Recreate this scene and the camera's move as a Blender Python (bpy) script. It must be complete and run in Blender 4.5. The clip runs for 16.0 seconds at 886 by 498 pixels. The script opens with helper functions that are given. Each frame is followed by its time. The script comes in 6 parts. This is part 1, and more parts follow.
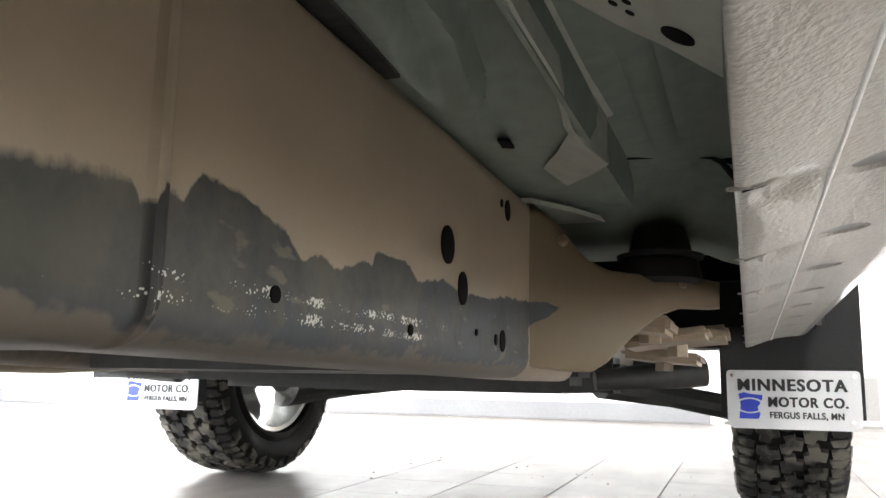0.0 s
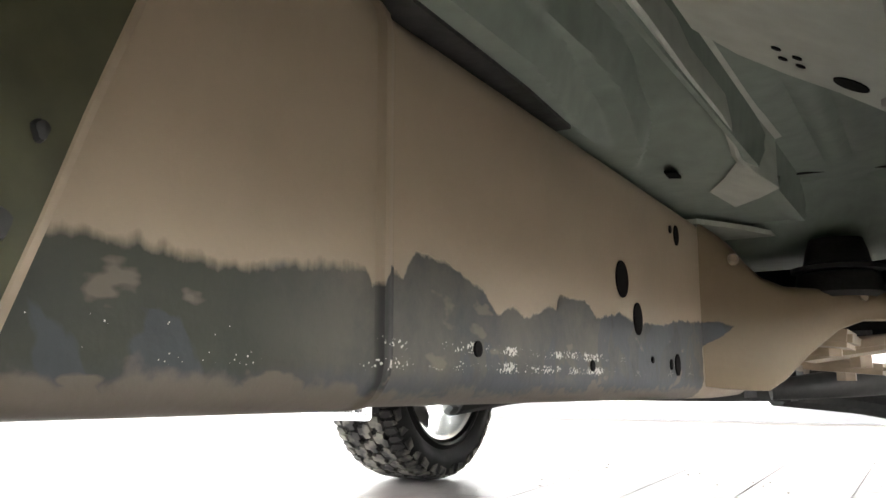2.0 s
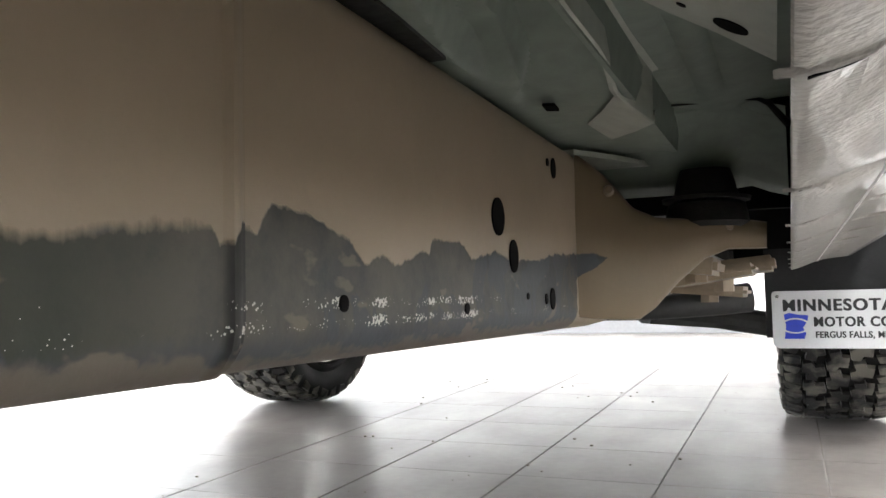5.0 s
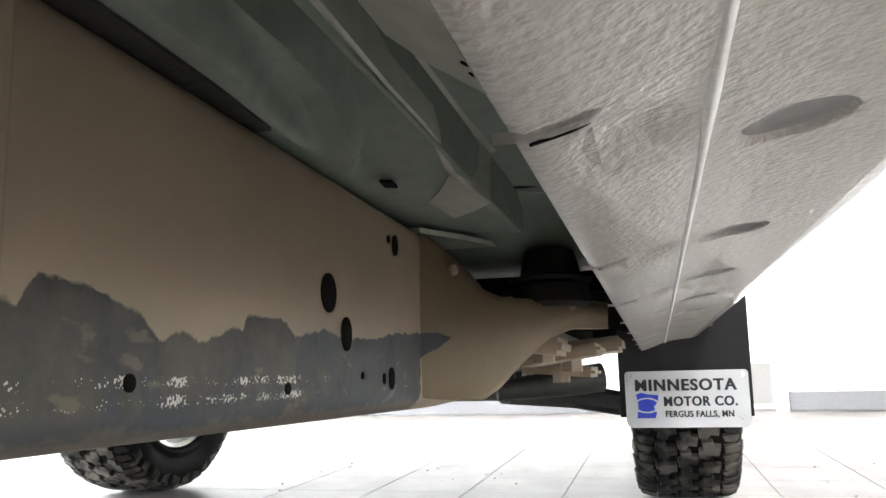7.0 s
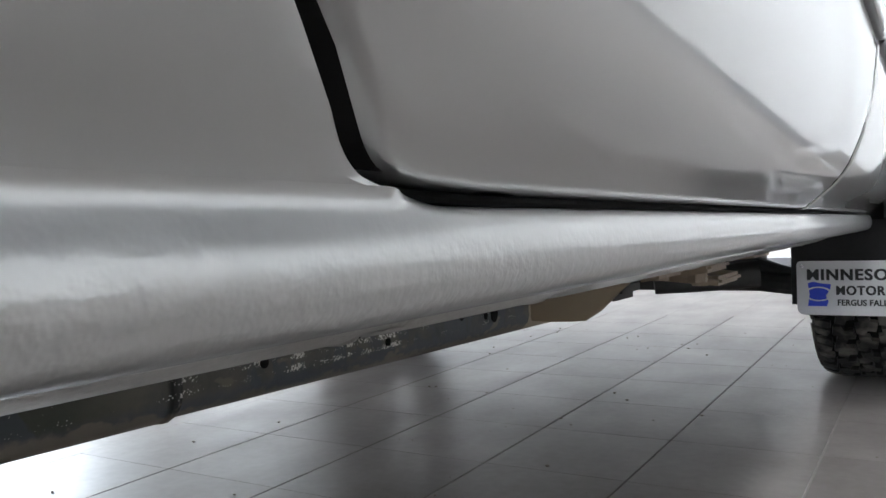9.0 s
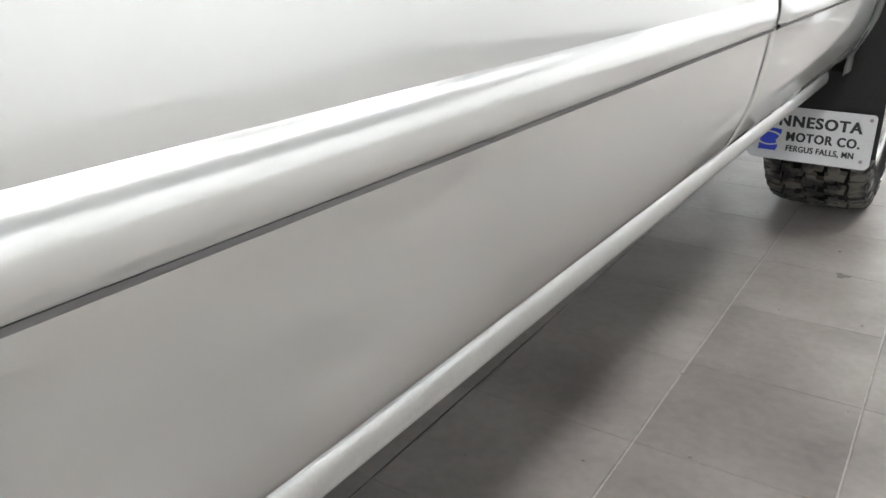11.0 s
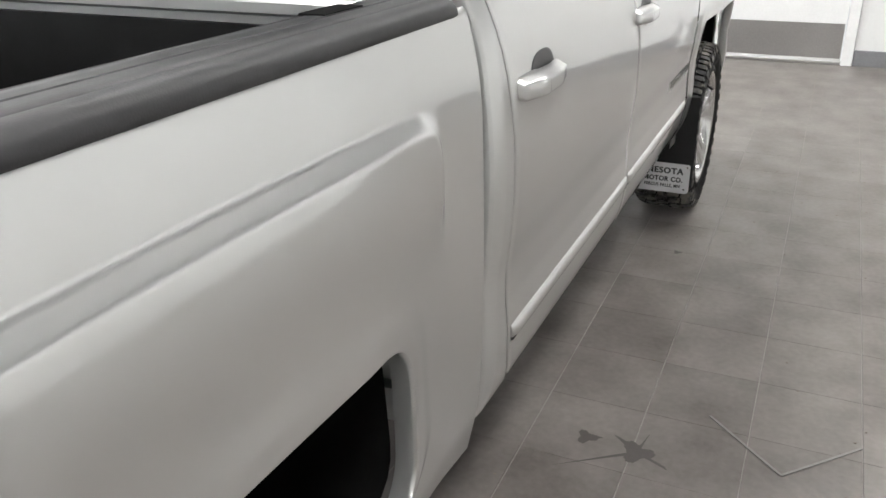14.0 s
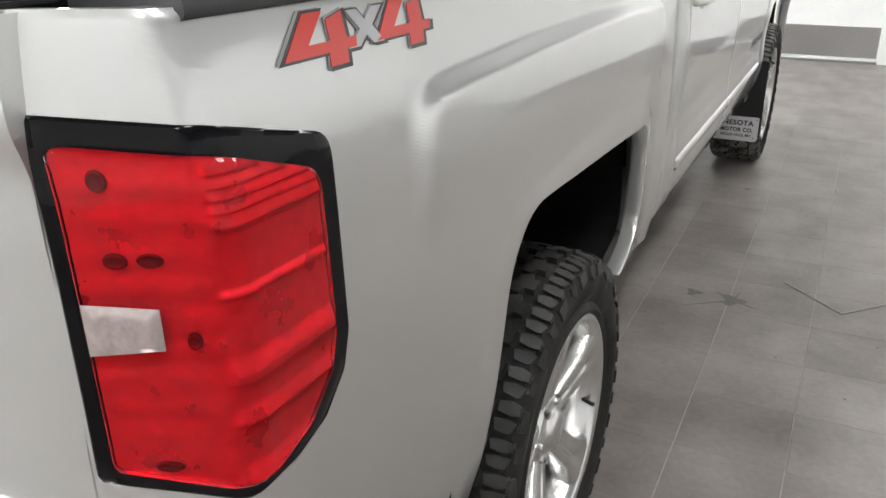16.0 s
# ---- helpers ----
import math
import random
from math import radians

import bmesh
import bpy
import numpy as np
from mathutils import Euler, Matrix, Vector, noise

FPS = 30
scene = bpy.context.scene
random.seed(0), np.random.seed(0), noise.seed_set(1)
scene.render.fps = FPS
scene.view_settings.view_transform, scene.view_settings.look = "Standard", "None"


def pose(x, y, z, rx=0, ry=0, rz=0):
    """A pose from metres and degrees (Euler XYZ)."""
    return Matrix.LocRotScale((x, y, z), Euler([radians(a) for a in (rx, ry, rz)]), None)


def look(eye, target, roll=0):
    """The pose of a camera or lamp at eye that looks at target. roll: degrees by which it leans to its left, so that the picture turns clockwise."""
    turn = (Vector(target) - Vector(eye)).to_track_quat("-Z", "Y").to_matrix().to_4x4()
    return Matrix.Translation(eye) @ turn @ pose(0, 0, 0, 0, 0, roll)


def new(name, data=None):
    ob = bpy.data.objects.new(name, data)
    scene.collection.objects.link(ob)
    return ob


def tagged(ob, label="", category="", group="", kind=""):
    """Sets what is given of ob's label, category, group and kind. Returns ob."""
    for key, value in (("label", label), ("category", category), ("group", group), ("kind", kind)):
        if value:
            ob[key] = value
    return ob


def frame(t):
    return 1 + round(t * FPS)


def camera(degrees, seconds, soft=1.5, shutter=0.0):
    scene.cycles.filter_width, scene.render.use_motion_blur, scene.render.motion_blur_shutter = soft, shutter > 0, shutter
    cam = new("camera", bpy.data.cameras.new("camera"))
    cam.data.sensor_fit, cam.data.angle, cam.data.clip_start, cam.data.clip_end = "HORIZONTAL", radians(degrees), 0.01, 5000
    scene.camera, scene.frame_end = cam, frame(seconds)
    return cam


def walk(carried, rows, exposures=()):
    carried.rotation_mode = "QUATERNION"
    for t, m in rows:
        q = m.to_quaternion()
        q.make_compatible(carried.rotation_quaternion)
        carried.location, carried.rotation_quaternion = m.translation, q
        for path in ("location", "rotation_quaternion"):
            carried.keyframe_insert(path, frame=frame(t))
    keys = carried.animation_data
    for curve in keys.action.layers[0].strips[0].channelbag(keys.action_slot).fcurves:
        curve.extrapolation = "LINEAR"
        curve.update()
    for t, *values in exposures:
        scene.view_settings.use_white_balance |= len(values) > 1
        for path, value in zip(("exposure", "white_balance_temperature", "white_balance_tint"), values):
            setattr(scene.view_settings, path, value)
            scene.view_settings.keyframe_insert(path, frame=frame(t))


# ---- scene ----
cam = camera(57.0, 16.0)

PATH = [
    (0, (0.786, -2.522, 0.365), (0.098, -0.667, 0.654), 0.6),
    (0.5, (0.779, -2.536, 0.372), (-0.059, -0.742, 0.66), 0.6),
    (1, (0.784, -2.542, 0.387), (-0.147, -0.797, 0.685), 0.0),
    (1.5, (0.793, -2.555, 0.392), (-0.186, -0.836, 0.688), -0.3),
    (2, (0.787, -2.573, 0.389), (-0.233, -0.878, 0.683), -0.7),
    (2.5, (0.792, -2.563, 0.375), (-0.275, -0.894, 0.649), -1.0),
    (3, (0.8, -2.559, 0.375), (-0.296, -0.901, 0.597), -1.0),
    (3.2, (0.81, -2.558, 0.378), (-0.305, -0.909, 0.574), -1.1),
    (5.3, (0.777, -2.534, 0.412), (0.073, -0.664, 0.493), -1.7),
    (5.5, (0.775, -2.529, 0.413), (0.118, -0.642, 0.513), -1.6),
    (6, (0.773, -2.531, 0.413), (0.217, -0.621, 0.625), -1.3),
    (6.5, (0.782, -2.519, 0.407), (0.282, -0.598, 0.651), -1.1),
    (7, (0.81, -2.516, 0.407), (0.326, -0.594, 0.678), -1.6),
    (7.5, (0.865, -2.561, 0.412), (0.192, -0.701, 0.704), -1.2),
    (8, (0.948, -2.614, 0.439), (0.087, -0.823, 0.661), -1.3),
    (8.5, (0.994, -2.656, 0.474), (-0.004, -0.924, 0.506), -1.8),
    (8.7, (1.011, -2.662, 0.488), (-0.013, -0.943, 0.484), -2.4),
    (10.8, (1.197, -2.644, 0.746), (0.161, -1.080, 0.051), -1.1),
    (11, (1.178, -2.603, 0.793), (0.176, -1.041, 0.048), -0.3),
    (11.5, (1.235, -2.529, 1.081), (0.284, -0.954, 0.295), -1.1),
    (12, (1.33, -2.661, 1.315), (0.439, -1.059, 0.515), -1.4),
    (12.5, (1.388, -2.917, 1.455), (0.56, -1.294, 0.631), -1.9),
    (13, (1.437, -3.268, 1.533), (0.641, -1.64, 0.687), -1.6),
    (13.5, (1.471, -3.592, 1.533), (0.693, -1.956, 0.686), -1.5),
    (14, (1.465, -3.944, 1.552), (0.692, -2.304, 0.707), -1.5),
    (14.5, (1.433, -4.288, 1.544), (0.641, -2.647, 0.72), -1.3),
    (15, (1.447, -4.588, 1.544), (0.618, -2.959, 0.733), -1.7),
    (15.5, (1.47, -4.853, 1.528), (0.637, -3.22, 0.73), -1.6),
    (16, (1.433, -5.065, 1.469), (0.602, -3.425, 0.681), -0.9),
]
walk(cam, [(t, look(eye, target, roll)) for t, eye, target, roll in PATH],
     [(0, 1.95, 6500, 10), (1.0, 2.4, 6600, 10), (1.6, 2.45, 6600, 10), (2.5, 2.38, 6500, 10), (3.0, 1.74, 6450, 10), (5.5, 2.0, 6400, 10), (7.5, 1.9, 6300, 9), (8.2, 1.27, 5950, 9), (8.8, 0.62, 6000, 10), (10.8, 1.17, 6300, 9), (11.2, 1.15, 6400, 9), (11.6, 0.72, 6450, 9), (12.0, 0.57, 6450, 10), (12.4, 0.40, 6500, 10), (14.0, 0.45, 6500, 10), (16, 0.47, 6450, 10)])

# ---- light and exposure ----
world = bpy.data.worlds.new("world")
scene.world = world
world.use_nodes = True
world.node_tree.nodes["Background"].inputs[0].default_value = (0.9, 0.95, 1.0, 1)
world.node_tree.nodes["Background"].inputs[1].default_value = 1.0


# ---- materials ----
def mat(name, colour, rough=0.5, metal=0.0, vary=0.12, scale=6.0, fine=60.0, bump=0.0, bump_scale=200.0, coat=0.0, spec=0.5,
        coat_rough=0.03):
    m = bpy.data.materials.new(name)
    m.use_nodes = True
    nt = m.node_tree
    b = nt.nodes["Principled BSDF"]
    b.inputs["Roughness"].default_value = rough
    b.inputs["Metallic"].default_value = metal
    b.inputs["Coat Weight"].default_value = coat
    b.inputs["Coat Roughness"].default_value = coat_rough
    b.inputs["Specular IOR Level"].default_value = spec
    tc = nt.nodes.new("ShaderNodeTexCoord")
    n1 = nt.nodes.new("ShaderNodeTexNoise")
    n1.inputs["Scale"].default_value, n1.inputs["Detail"].default_value = scale, 4
    n2 = nt.nodes.new("ShaderNodeTexNoise")
    n2.inputs["Scale"].default_value, n2.inputs["Detail"].default_value = fine, 3
    add = nt.nodes.new("ShaderNodeMath")
    add.operation = "ADD"
    nt.links.new(tc.outputs["Object"], n1.inputs["Vector"])
    nt.links.new(tc.outputs["Object"], n2.inputs["Vector"])
    nt.links.new(n1.outputs["Fac"], add.inputs[0])
    nt.links.new(n2.outputs["Fac"], add.inputs[1])
    rng = nt.nodes.new("ShaderNodeMapRange")
    rng.inputs["From Min"].default_value, rng.inputs["From Max"].default_value = 0.6, 1.4
    rng.inputs["To Min"].default_value, rng.inputs["To Max"].default_value = 1 - vary, 1 + vary
    nt.links.new(add.outputs[0], rng.inputs["Value"])
    mul = nt.nodes.new("ShaderNodeVectorMath")
    mul.operation = "SCALE"
    mul.inputs[0].default_value = colour
    nt.links.new(rng.outputs[0], mul.inputs["Scale"])
    nt.links.new(mul.outputs[0], b.inputs["Base Color"])
    rr = nt.nodes.new("ShaderNodeMapRange")
    rr.inputs["From Min"].default_value, rr.inputs["From Max"].default_value = 0.3, 0.7
    rr.inputs["To Min"].default_value, rr.inputs["To Max"].default_value = rough * (1 - vary), min(1, rough * (1 + vary))
    nt.links.new(n1.outputs["Fac"], rr.inputs["Value"])
    nt.links.new(rr.outputs[0], b.inputs["Roughness"])
    if bump:
        n3 = nt.nodes.new("ShaderNodeTexNoise")
        n3.inputs["Scale"].default_value, n3.inputs["Detail"].default_value = bump_scale, 2
        nt.links.new(tc.outputs["Object"], n3.inputs["Vector"])
        bp = nt.nodes.new("ShaderNodeBump")
        bp.inputs["Strength"].default_value, bp.inputs["Distance"].default_value = bump, 0.003
        nt.links.new(n3.outputs["Fac"], bp.inputs["Height"])
        nt.links.new(bp.outputs[0], b.inputs["Normal"])
    return m


PAINT = mat("silver_paint", (0.60, 0.605, 0.595), 0.285, 0.70, 0.012, 2, 9, 0.0, 200, 1.0)
PAINT.node_tree.nodes["Principled BSDF"].inputs["Coat IOR"].default_value = 2.1


def sill_material():
    """Body paint that grows pebbled towards the chip guard below."""
    m = mat("silver_paint_over_chip_guard", (0.60, 0.605, 0.595), 0.30, 0.66, 0.012, 2, 9, 0.30, 170, 0.8, coat_rough=0.06)
    nt = m.node_tree
    bump = next(n for n in nt.nodes if n.type == "BUMP")
    tc, sep, rng = (nt.nodes.new(k) for k in ("ShaderNodeTexCoord", "ShaderNodeSeparateXYZ", "ShaderNodeMapRange"))
    rng.inputs["From Min"].default_value, rng.inputs["From Max"].default_value = 0.512, 0.478
    rng.inputs["To Min"].default_value, rng.inputs["To Max"].default_value = 0.0, 0.30
    nt.links.new(tc.outputs["Object"], sep.inputs[0])
    nt.links.new(sep.outputs[2], rng.inputs["Value"])
    nt.links.new(rng.outputs[0], bump.inputs["Strength"])
    return m


PAINT_SILL = sill_material()
CHIP = mat("chip_guard", (0.50, 0.485, 0.445), 0.48, 0.25, 0.16, 14, 160, 0.42, 300, 0.35)
PLUG = mat("plug_plastic", (0.25, 0.25, 0.245), 0.5, 0.0, 0.12, 9, 90)
SEAM = mat("seam_sealer", (0.86, 0.85, 0.83), 0.35, 0.0, 0.12, 20, 200, 0.2, 200)
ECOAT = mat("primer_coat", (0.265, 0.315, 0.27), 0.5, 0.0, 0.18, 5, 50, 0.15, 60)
# the same primer made paler, for parts that catch the bounced light
ECOAT_LIT = mat("primer_coat_lit", (0.52, 0.55, 0.49), 0.48, 0.0, 0.15, 5, 50, 0.1, 60)
TAN = mat("wax_coat", (0.34, 0.272, 0.195), 0.45, 0.0, 0.2, 7, 60, 0.2, 90)
STEEL_DARK = mat("dark_steel", (0.045, 0.046, 0.045), 0.5, 0.2, 0.3, 7, 60, 0.25, 90)
RUBBER = mat("rubber", (0.017, 0.017, 0.0165), 0.60, 0.0, 0.35, 8, 120, 0.3, 160, spec=0.22)
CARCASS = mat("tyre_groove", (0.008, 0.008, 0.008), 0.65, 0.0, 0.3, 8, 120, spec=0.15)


def tread_material(name, dust):
    """Dark rubber lugs with dried pale dust worn off in patches."""
    m = mat(name, (0.020, 0.020, 0.0195), 0.46, 0.0, 0.3, 8, 120, 0.3, 160, spec=0.30)
    nt = m.node_tree
    b = nt.nodes["Principled BSDF"]
    tc, n = nt.nodes.new("ShaderNodeTexCoord"), nt.nodes.new("ShaderNodeTexNoise")
    n.inputs["Scale"].default_value, n.inputs["Detail"].default_value = 14, 5
    r, mix = nt.nodes.new("ShaderNodeMapRange"), nt.nodes.new("ShaderNodeMix")
    r.inputs["From Min"].default_value, r.inputs["From Max"].default_value, r.inputs["To Max"].default_value = 0.46, 0.60, dust
    mix.data_type = "RGBA"
    mix.inputs["B"].default_value = (0.17, 0.16, 0.135, 1)
    nt.links.new(tc.outputs["Object"], n.inputs["Vector"])
    nt.links.new(n.outputs["Fac"], r.inputs["Value"])
    nt.links.new(r.outputs[0], mix.inputs["Factor"])
    nt.links.new(b.inputs["Base Color"].links[0].from_socket, mix.inputs["A"])
    nt.links.new(mix.outputs["Result"], b.inputs["Base Color"])
    return m


TREAD_DUSTY, TREAD_DARK = tread_material("dusty_tread", 0.75), tread_material("dark_tread", 0.12)
BLACK = mat("black_plastic", (0.016, 0.016, 0.017), 0.5, 0.0, 0.2, 8, 120, 0.25, 420, spec=0.3)
LINER = mat("bed_liner_plastic", (0.006, 0.006, 0.006), 0.6, 0.0, 0.2, 8, 120, 0.2, 420, spec=0.15)
CAP = mat("cap_plastic", (0.036, 0.036, 0.038), 0.46, 0.0, 0.15, 8, 60, 0.08, 420)
BLACK_GLOSS = mat("black_gloss", (0.004, 0.004, 0.005), 0.08, 0.0, 0.1, 8, 50, 0, 1, 0.0, 0.18)
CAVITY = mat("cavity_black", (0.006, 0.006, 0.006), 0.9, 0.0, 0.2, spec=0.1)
ALU = mat("machined_aluminium", (0.66, 0.66, 0.65), 0.24, 0.9, 0.06, 8, 160)
CHROME = mat("bright_trim", (0.72, 0.72, 0.72), 0.14, 1.0, 0.05)
PLATE = mat("plate_metal", (0.62, 0.62, 0.63), 0.42, 0.4, 0.06, 8, 220)
INK = mat("black_ink", (0.02, 0.02, 0.022), 0.5)
BLUE = mat("blue_ink", (0.03, 0.06, 0.55), 0.5)
GLASS_DARK = mat("tinted_glass", (0.008, 0.009, 0.008), 0.04, 0.0, 0.1, 3, 20, 0, 1, 0.0, 0.35)
WHITE = mat("white_wall_paint", (0.80, 0.80, 0.79), 0.6, 0.0, 0.03, 1.2, 40, 0.05, 120)
WHITE_TRIM = mat("white_trim", (0.78, 0.78, 0.77), 0.4, 0.0, 0.04)
STAINLESS = mat("stainless", (0.42, 0.41, 0.40), 0.34, 0.9, 0.1, 2, 90)
CEILING = mat("grey_ceiling_tile", (0.32, 0.32, 0.32), 0.8, 0.0, 0.06, 1.2, 40)
WALL_GREY = mat("grey_wall_paint", (0.18, 0.18, 0.185), 0.6, 0.0, 0.05, 1.2, 40)
BASE_GREY = mat("grey_base", (0.20, 0.20, 0.21), 0.5, 0.0, 0.1, 3, 60)
RED_DECAL = mat("red_decal", (0.52, 0.035, 0.025), 0.35, 0, 0.05, coat=0.5)
GREY_DECAL = mat("grey_decal", (0.36, 0.36, 0.37), 0.35, 0, 0.05, coat=0.5)
WHITE_DECAL = mat("silver_decal", (0.22, 0.22, 0.22), 0.35, 0, 0.05, coat=0.5)
BLACK_DECAL = mat("black_decal", (0.02, 0.02, 0.02), 0.35, 0, 0.05, coat=0.5)


# ---- building helpers ----
def part(name, bm, material, parent=None, label="", smooth=35):
    me = bpy.data.meshes.new(name)
    bmesh.ops.recalc_face_normals(bm, faces=bm.faces)
    bm.to_mesh(me)
    bm.free()
    me.materials.append(material)
    if smooth:
        me.polygons.foreach_set("use_smooth", [True] * len(me.polygons))
        me.set_sharp_from_angle(angle=radians(smooth))
    ob = new(name, me)
    if parent is not None:
        ob.parent = parent
    if label:
        ob["label"] = label
    return ob


def add_box(bm, x0, x1, y0, y1, z0, z1, bevel=0.0, segments=2, m=None):
    r = bmesh.ops.create_cube(bm, size=1.0)
    vs = r["verts"]
    for v in vs:
        v.co = Vector(((x0 + x1) / 2 + v.co.x * (x1 - x0), (y0 + y1) / 2 + v.co.y * (y1 - y0), (z0 + z1) / 2 + v.co.z * (z1 - z0)))
        if m is not None:
            v.co = m @ v.co
    if bevel:
        es = list({e for v in vs for e in v.link_edges})
        bmesh.ops.bevel(bm, geom=es, offset=bevel, segments=segments, affect="EDGES", clamp_overlap=True)
    return bm


def box(*a, **k):
    return add_box(bmesh.new(), *a, **k)


def add_grid(bm, rows, closed_u=False, closed_v=False):
    """Quads over rows of points."""
    vs = [[bm.verts.new(p) for p in row] for row in rows]
    nv, nu = len(vs), len(vs[0])
    for j in range(nv if closed_v else nv - 1):
        for i in range(nu if closed_u else nu - 1):
            q = (vs[j][i], vs[j][(i + 1) % nu], vs[(j + 1) % nv][(i + 1) % nu], vs[(j + 1) % nv][i])
            if len(set(q)) == 4:
                bm.faces.new(q)
    return vs


def add_prism(bm, outline, y0, y1, axis="y"):
    """A closed outline (two coordinates) drawn out along an axis."""
    def at(a, b, c):
        return {"y": (a, c, b), "x": (c, a, b), "z": (a, b, c)}[axis]
    lo = [bm.verts.new(at(a, b, y0)) for a, b in outline]
    hi = [bm.verts.new(at(a, b, y1)) for a, b in outline]
    n = len(lo)
    for i in range(n):
        bm.faces.new((lo[i], lo[(i + 1) % n], hi[(i + 1) % n], hi[i]))
    bm.faces.new(lo[::-1])
    bm.faces.new(hi)
    return bm


def add_tube(bm, pts, radius, sides=12, caps=True):
    pts = [Vector(p) for p in pts]
    rows = []
    for i, p in enumerate(pts):
        d = (pts[min(i + 1, len(pts) - 1)] - pts[max(i - 1, 0)]).normalized()
        u = d.cross(Vector((0, 0, 1)) if abs(d.z) < 0.95 else Vector((1, 0, 0))).normalized()
        w = d.cross(u)
        r = radius[i] if isinstance(radius, (list, tuple)) else radius
        rows.append([p + (u * math.cos(a) + w * math.sin(a)) * r for a in (2 * math.pi * k / sides for k in range(sides))])
    vs = add_grid(bm, rows, closed_u=True)
    if caps:
        bm.faces.new(vs[0][::-1])
        bm.faces.new(vs[-1])
    return bm


def smoothstep(a, b, v):
    t = max(0.0, min(1.0, (v - a) / (b - a)))
    return t * t * (3 - 2 * t)


def interp(table, v):
    """Monotone smooth interpolation of (key, value) pairs sorted by key."""
    if v <= table[0][0]:
        return table[0][1]
    for (a, p), (b, q) in zip(table, table[1:]):
        if v <= b:
            return p + (q - p) * (v - a) / (b - a)
    return table[-1][1]


def text_mesh(name, body, size, material, parent, m, fit=(0.1, 0.02), bold=0.0, spacing=1.0):
    cu = bpy.data.curves.new(name, "FONT")
    cu.body, cu.size, cu.extrude, cu.offset, cu.space_character = body, size, 0.0006, bold, spacing
    cu.align_x = "LEFT"
    tmp = bpy.data.objects.new(name, cu)
    scene.collection.objects.link(tmp)
    bpy.context.view_layer.update()
    me = bpy.data.meshes.new_from_object(tmp.evaluated_get(bpy.context.evaluated_depsgraph_get()))
    bpy.data.objects.remove(tmp)
    x0, x1 = min(v.co.x for v in me.vertices), max(v.co.x for v in me.vertices)
    z1 = max(v.co.y for v in me.vertices)
    for v in me.vertices:
        v.co.x, v.co.y = (v.co.x - x0) * fit[0] / (x1 - x0), v.co.y * fit[1] / z1
    me.materials.clear()
    me.materials.append(material)
    ob = new(name, me)
    ob.parent = parent
    ob.matrix_basis = m
    return ob


# ---- room ----
def floor_material():
    """Glazed grey-brown tiles with clouding, scuffs and dust; each tile a little different."""
    m = bpy.data.materials.new("floor_tile")
    m.use_nodes = True
    nt = m.node_tree
    b = nt.nodes["Principled BSDF"]
    geo, info = nt.nodes.new("ShaderNodeNewGeometry"), nt.nodes.new("ShaderNodeObjectInfo")

    def noise_at(scale, detail, stretch=(1, 1, 1)):
        mp = nt.nodes.new("ShaderNodeMapping")
        mp.inputs["Scale"].default_value = stretch
        n = nt.nodes.new("ShaderNodeTexNoise")
        n.inputs["Scale"].default_value, n.inputs["Detail"].default_value = scale, detail
        nt.links.new(geo.outputs["Position"], mp.inputs[0])
        nt.links.new(mp.outputs[0], n.inputs["Vector"])
        return n.outputs["Fac"]
    cloud, grain, scuff = noise_at(3.4, 6), noise_at(45, 4), noise_at(7, 3, (1, 0.35, 1))

    def op(kind, a, c):
        n = nt.nodes.new("ShaderNodeMath")
        n.operation = kind
        for i, q in enumerate((a, c)):
            if isinstance(q, (int, float)):
                n.inputs[i].default_value = q
            else:
                nt.links.new(q, n.inputs[i])
        return n.outputs[0]
    tone = op("ADD", op("MULTIPLY", cloud, 0.75), op("ADD", op("MULTIPLY", grain, 0.22), op("MULTIPLY", info.outputs["Random"], 0.10)))
    ramp = nt.nodes.new("ShaderNodeValToRGB")
    ramp.color_ramp.elements[0].position, ramp.color_ramp.elements[0].color = 0.30, (0.112, 0.099, 0.090, 1)
    ramp.color_ramp.elements[1].position, ramp.color_ramp.elements[1].color = 0.80, (0.275, 0.251, 0.235, 1)
    nt.links.new(tone, ramp.inputs[0])
    nt.links.new(ramp.outputs[0], b.inputs["Base Color"])
    r = nt.nodes.new("ShaderNodeMapRange")
    r.inputs["From Min"].default_value, r.inputs["From Max"].default_value = 0.35, 0.7
    r.inputs["To Min"].default_value, r.inputs["To Max"].default_value = 0.29, 0.37
    nt.links.new(scuff, r.inputs["Value"])
    nt.links.new(r.outputs[0], b.inputs["Roughness"])
    b.inputs["Specular IOR Level"].default_value = 0.26
    return m


FLOOR_TILE = floor_material()
GROUT = mat("grout", (0.30, 0.28, 0.26), 0.8, 0.0, 0.2, 12, 80)
GLOW = bpy.data.materials.new("lamp_diffuser")
GLOW.use_nodes = True
GLOW.node_tree.nodes["Principled BSDF"].inputs["Emission Color"].default_value = (1, 0.99, 0.97, 1)
GLOW.node_tree.nodes["Principled BSDF"].inputs["Emission Strength"].default_value = 18.0
DAY = bpy.data.materials.new("daylight_backdrop")
DAY.use_nodes = True
DAY.node_tree.nodes["Principled BSDF"].inputs["Emission Color"].default_value = (0.93, 0.97, 1.0, 1)
DAY.node_tree.nodes["Principled BSDF"].inputs["Emission Strength"].default_value = 6.0

XL, XR, YB, YF, ZC = -6.5, 5.5, -10.0, 3.55, 4.2      # the room's inner faces
TILE, TX, TY = 0.305, 0.832, -0.575                    # tile size and one joint's place

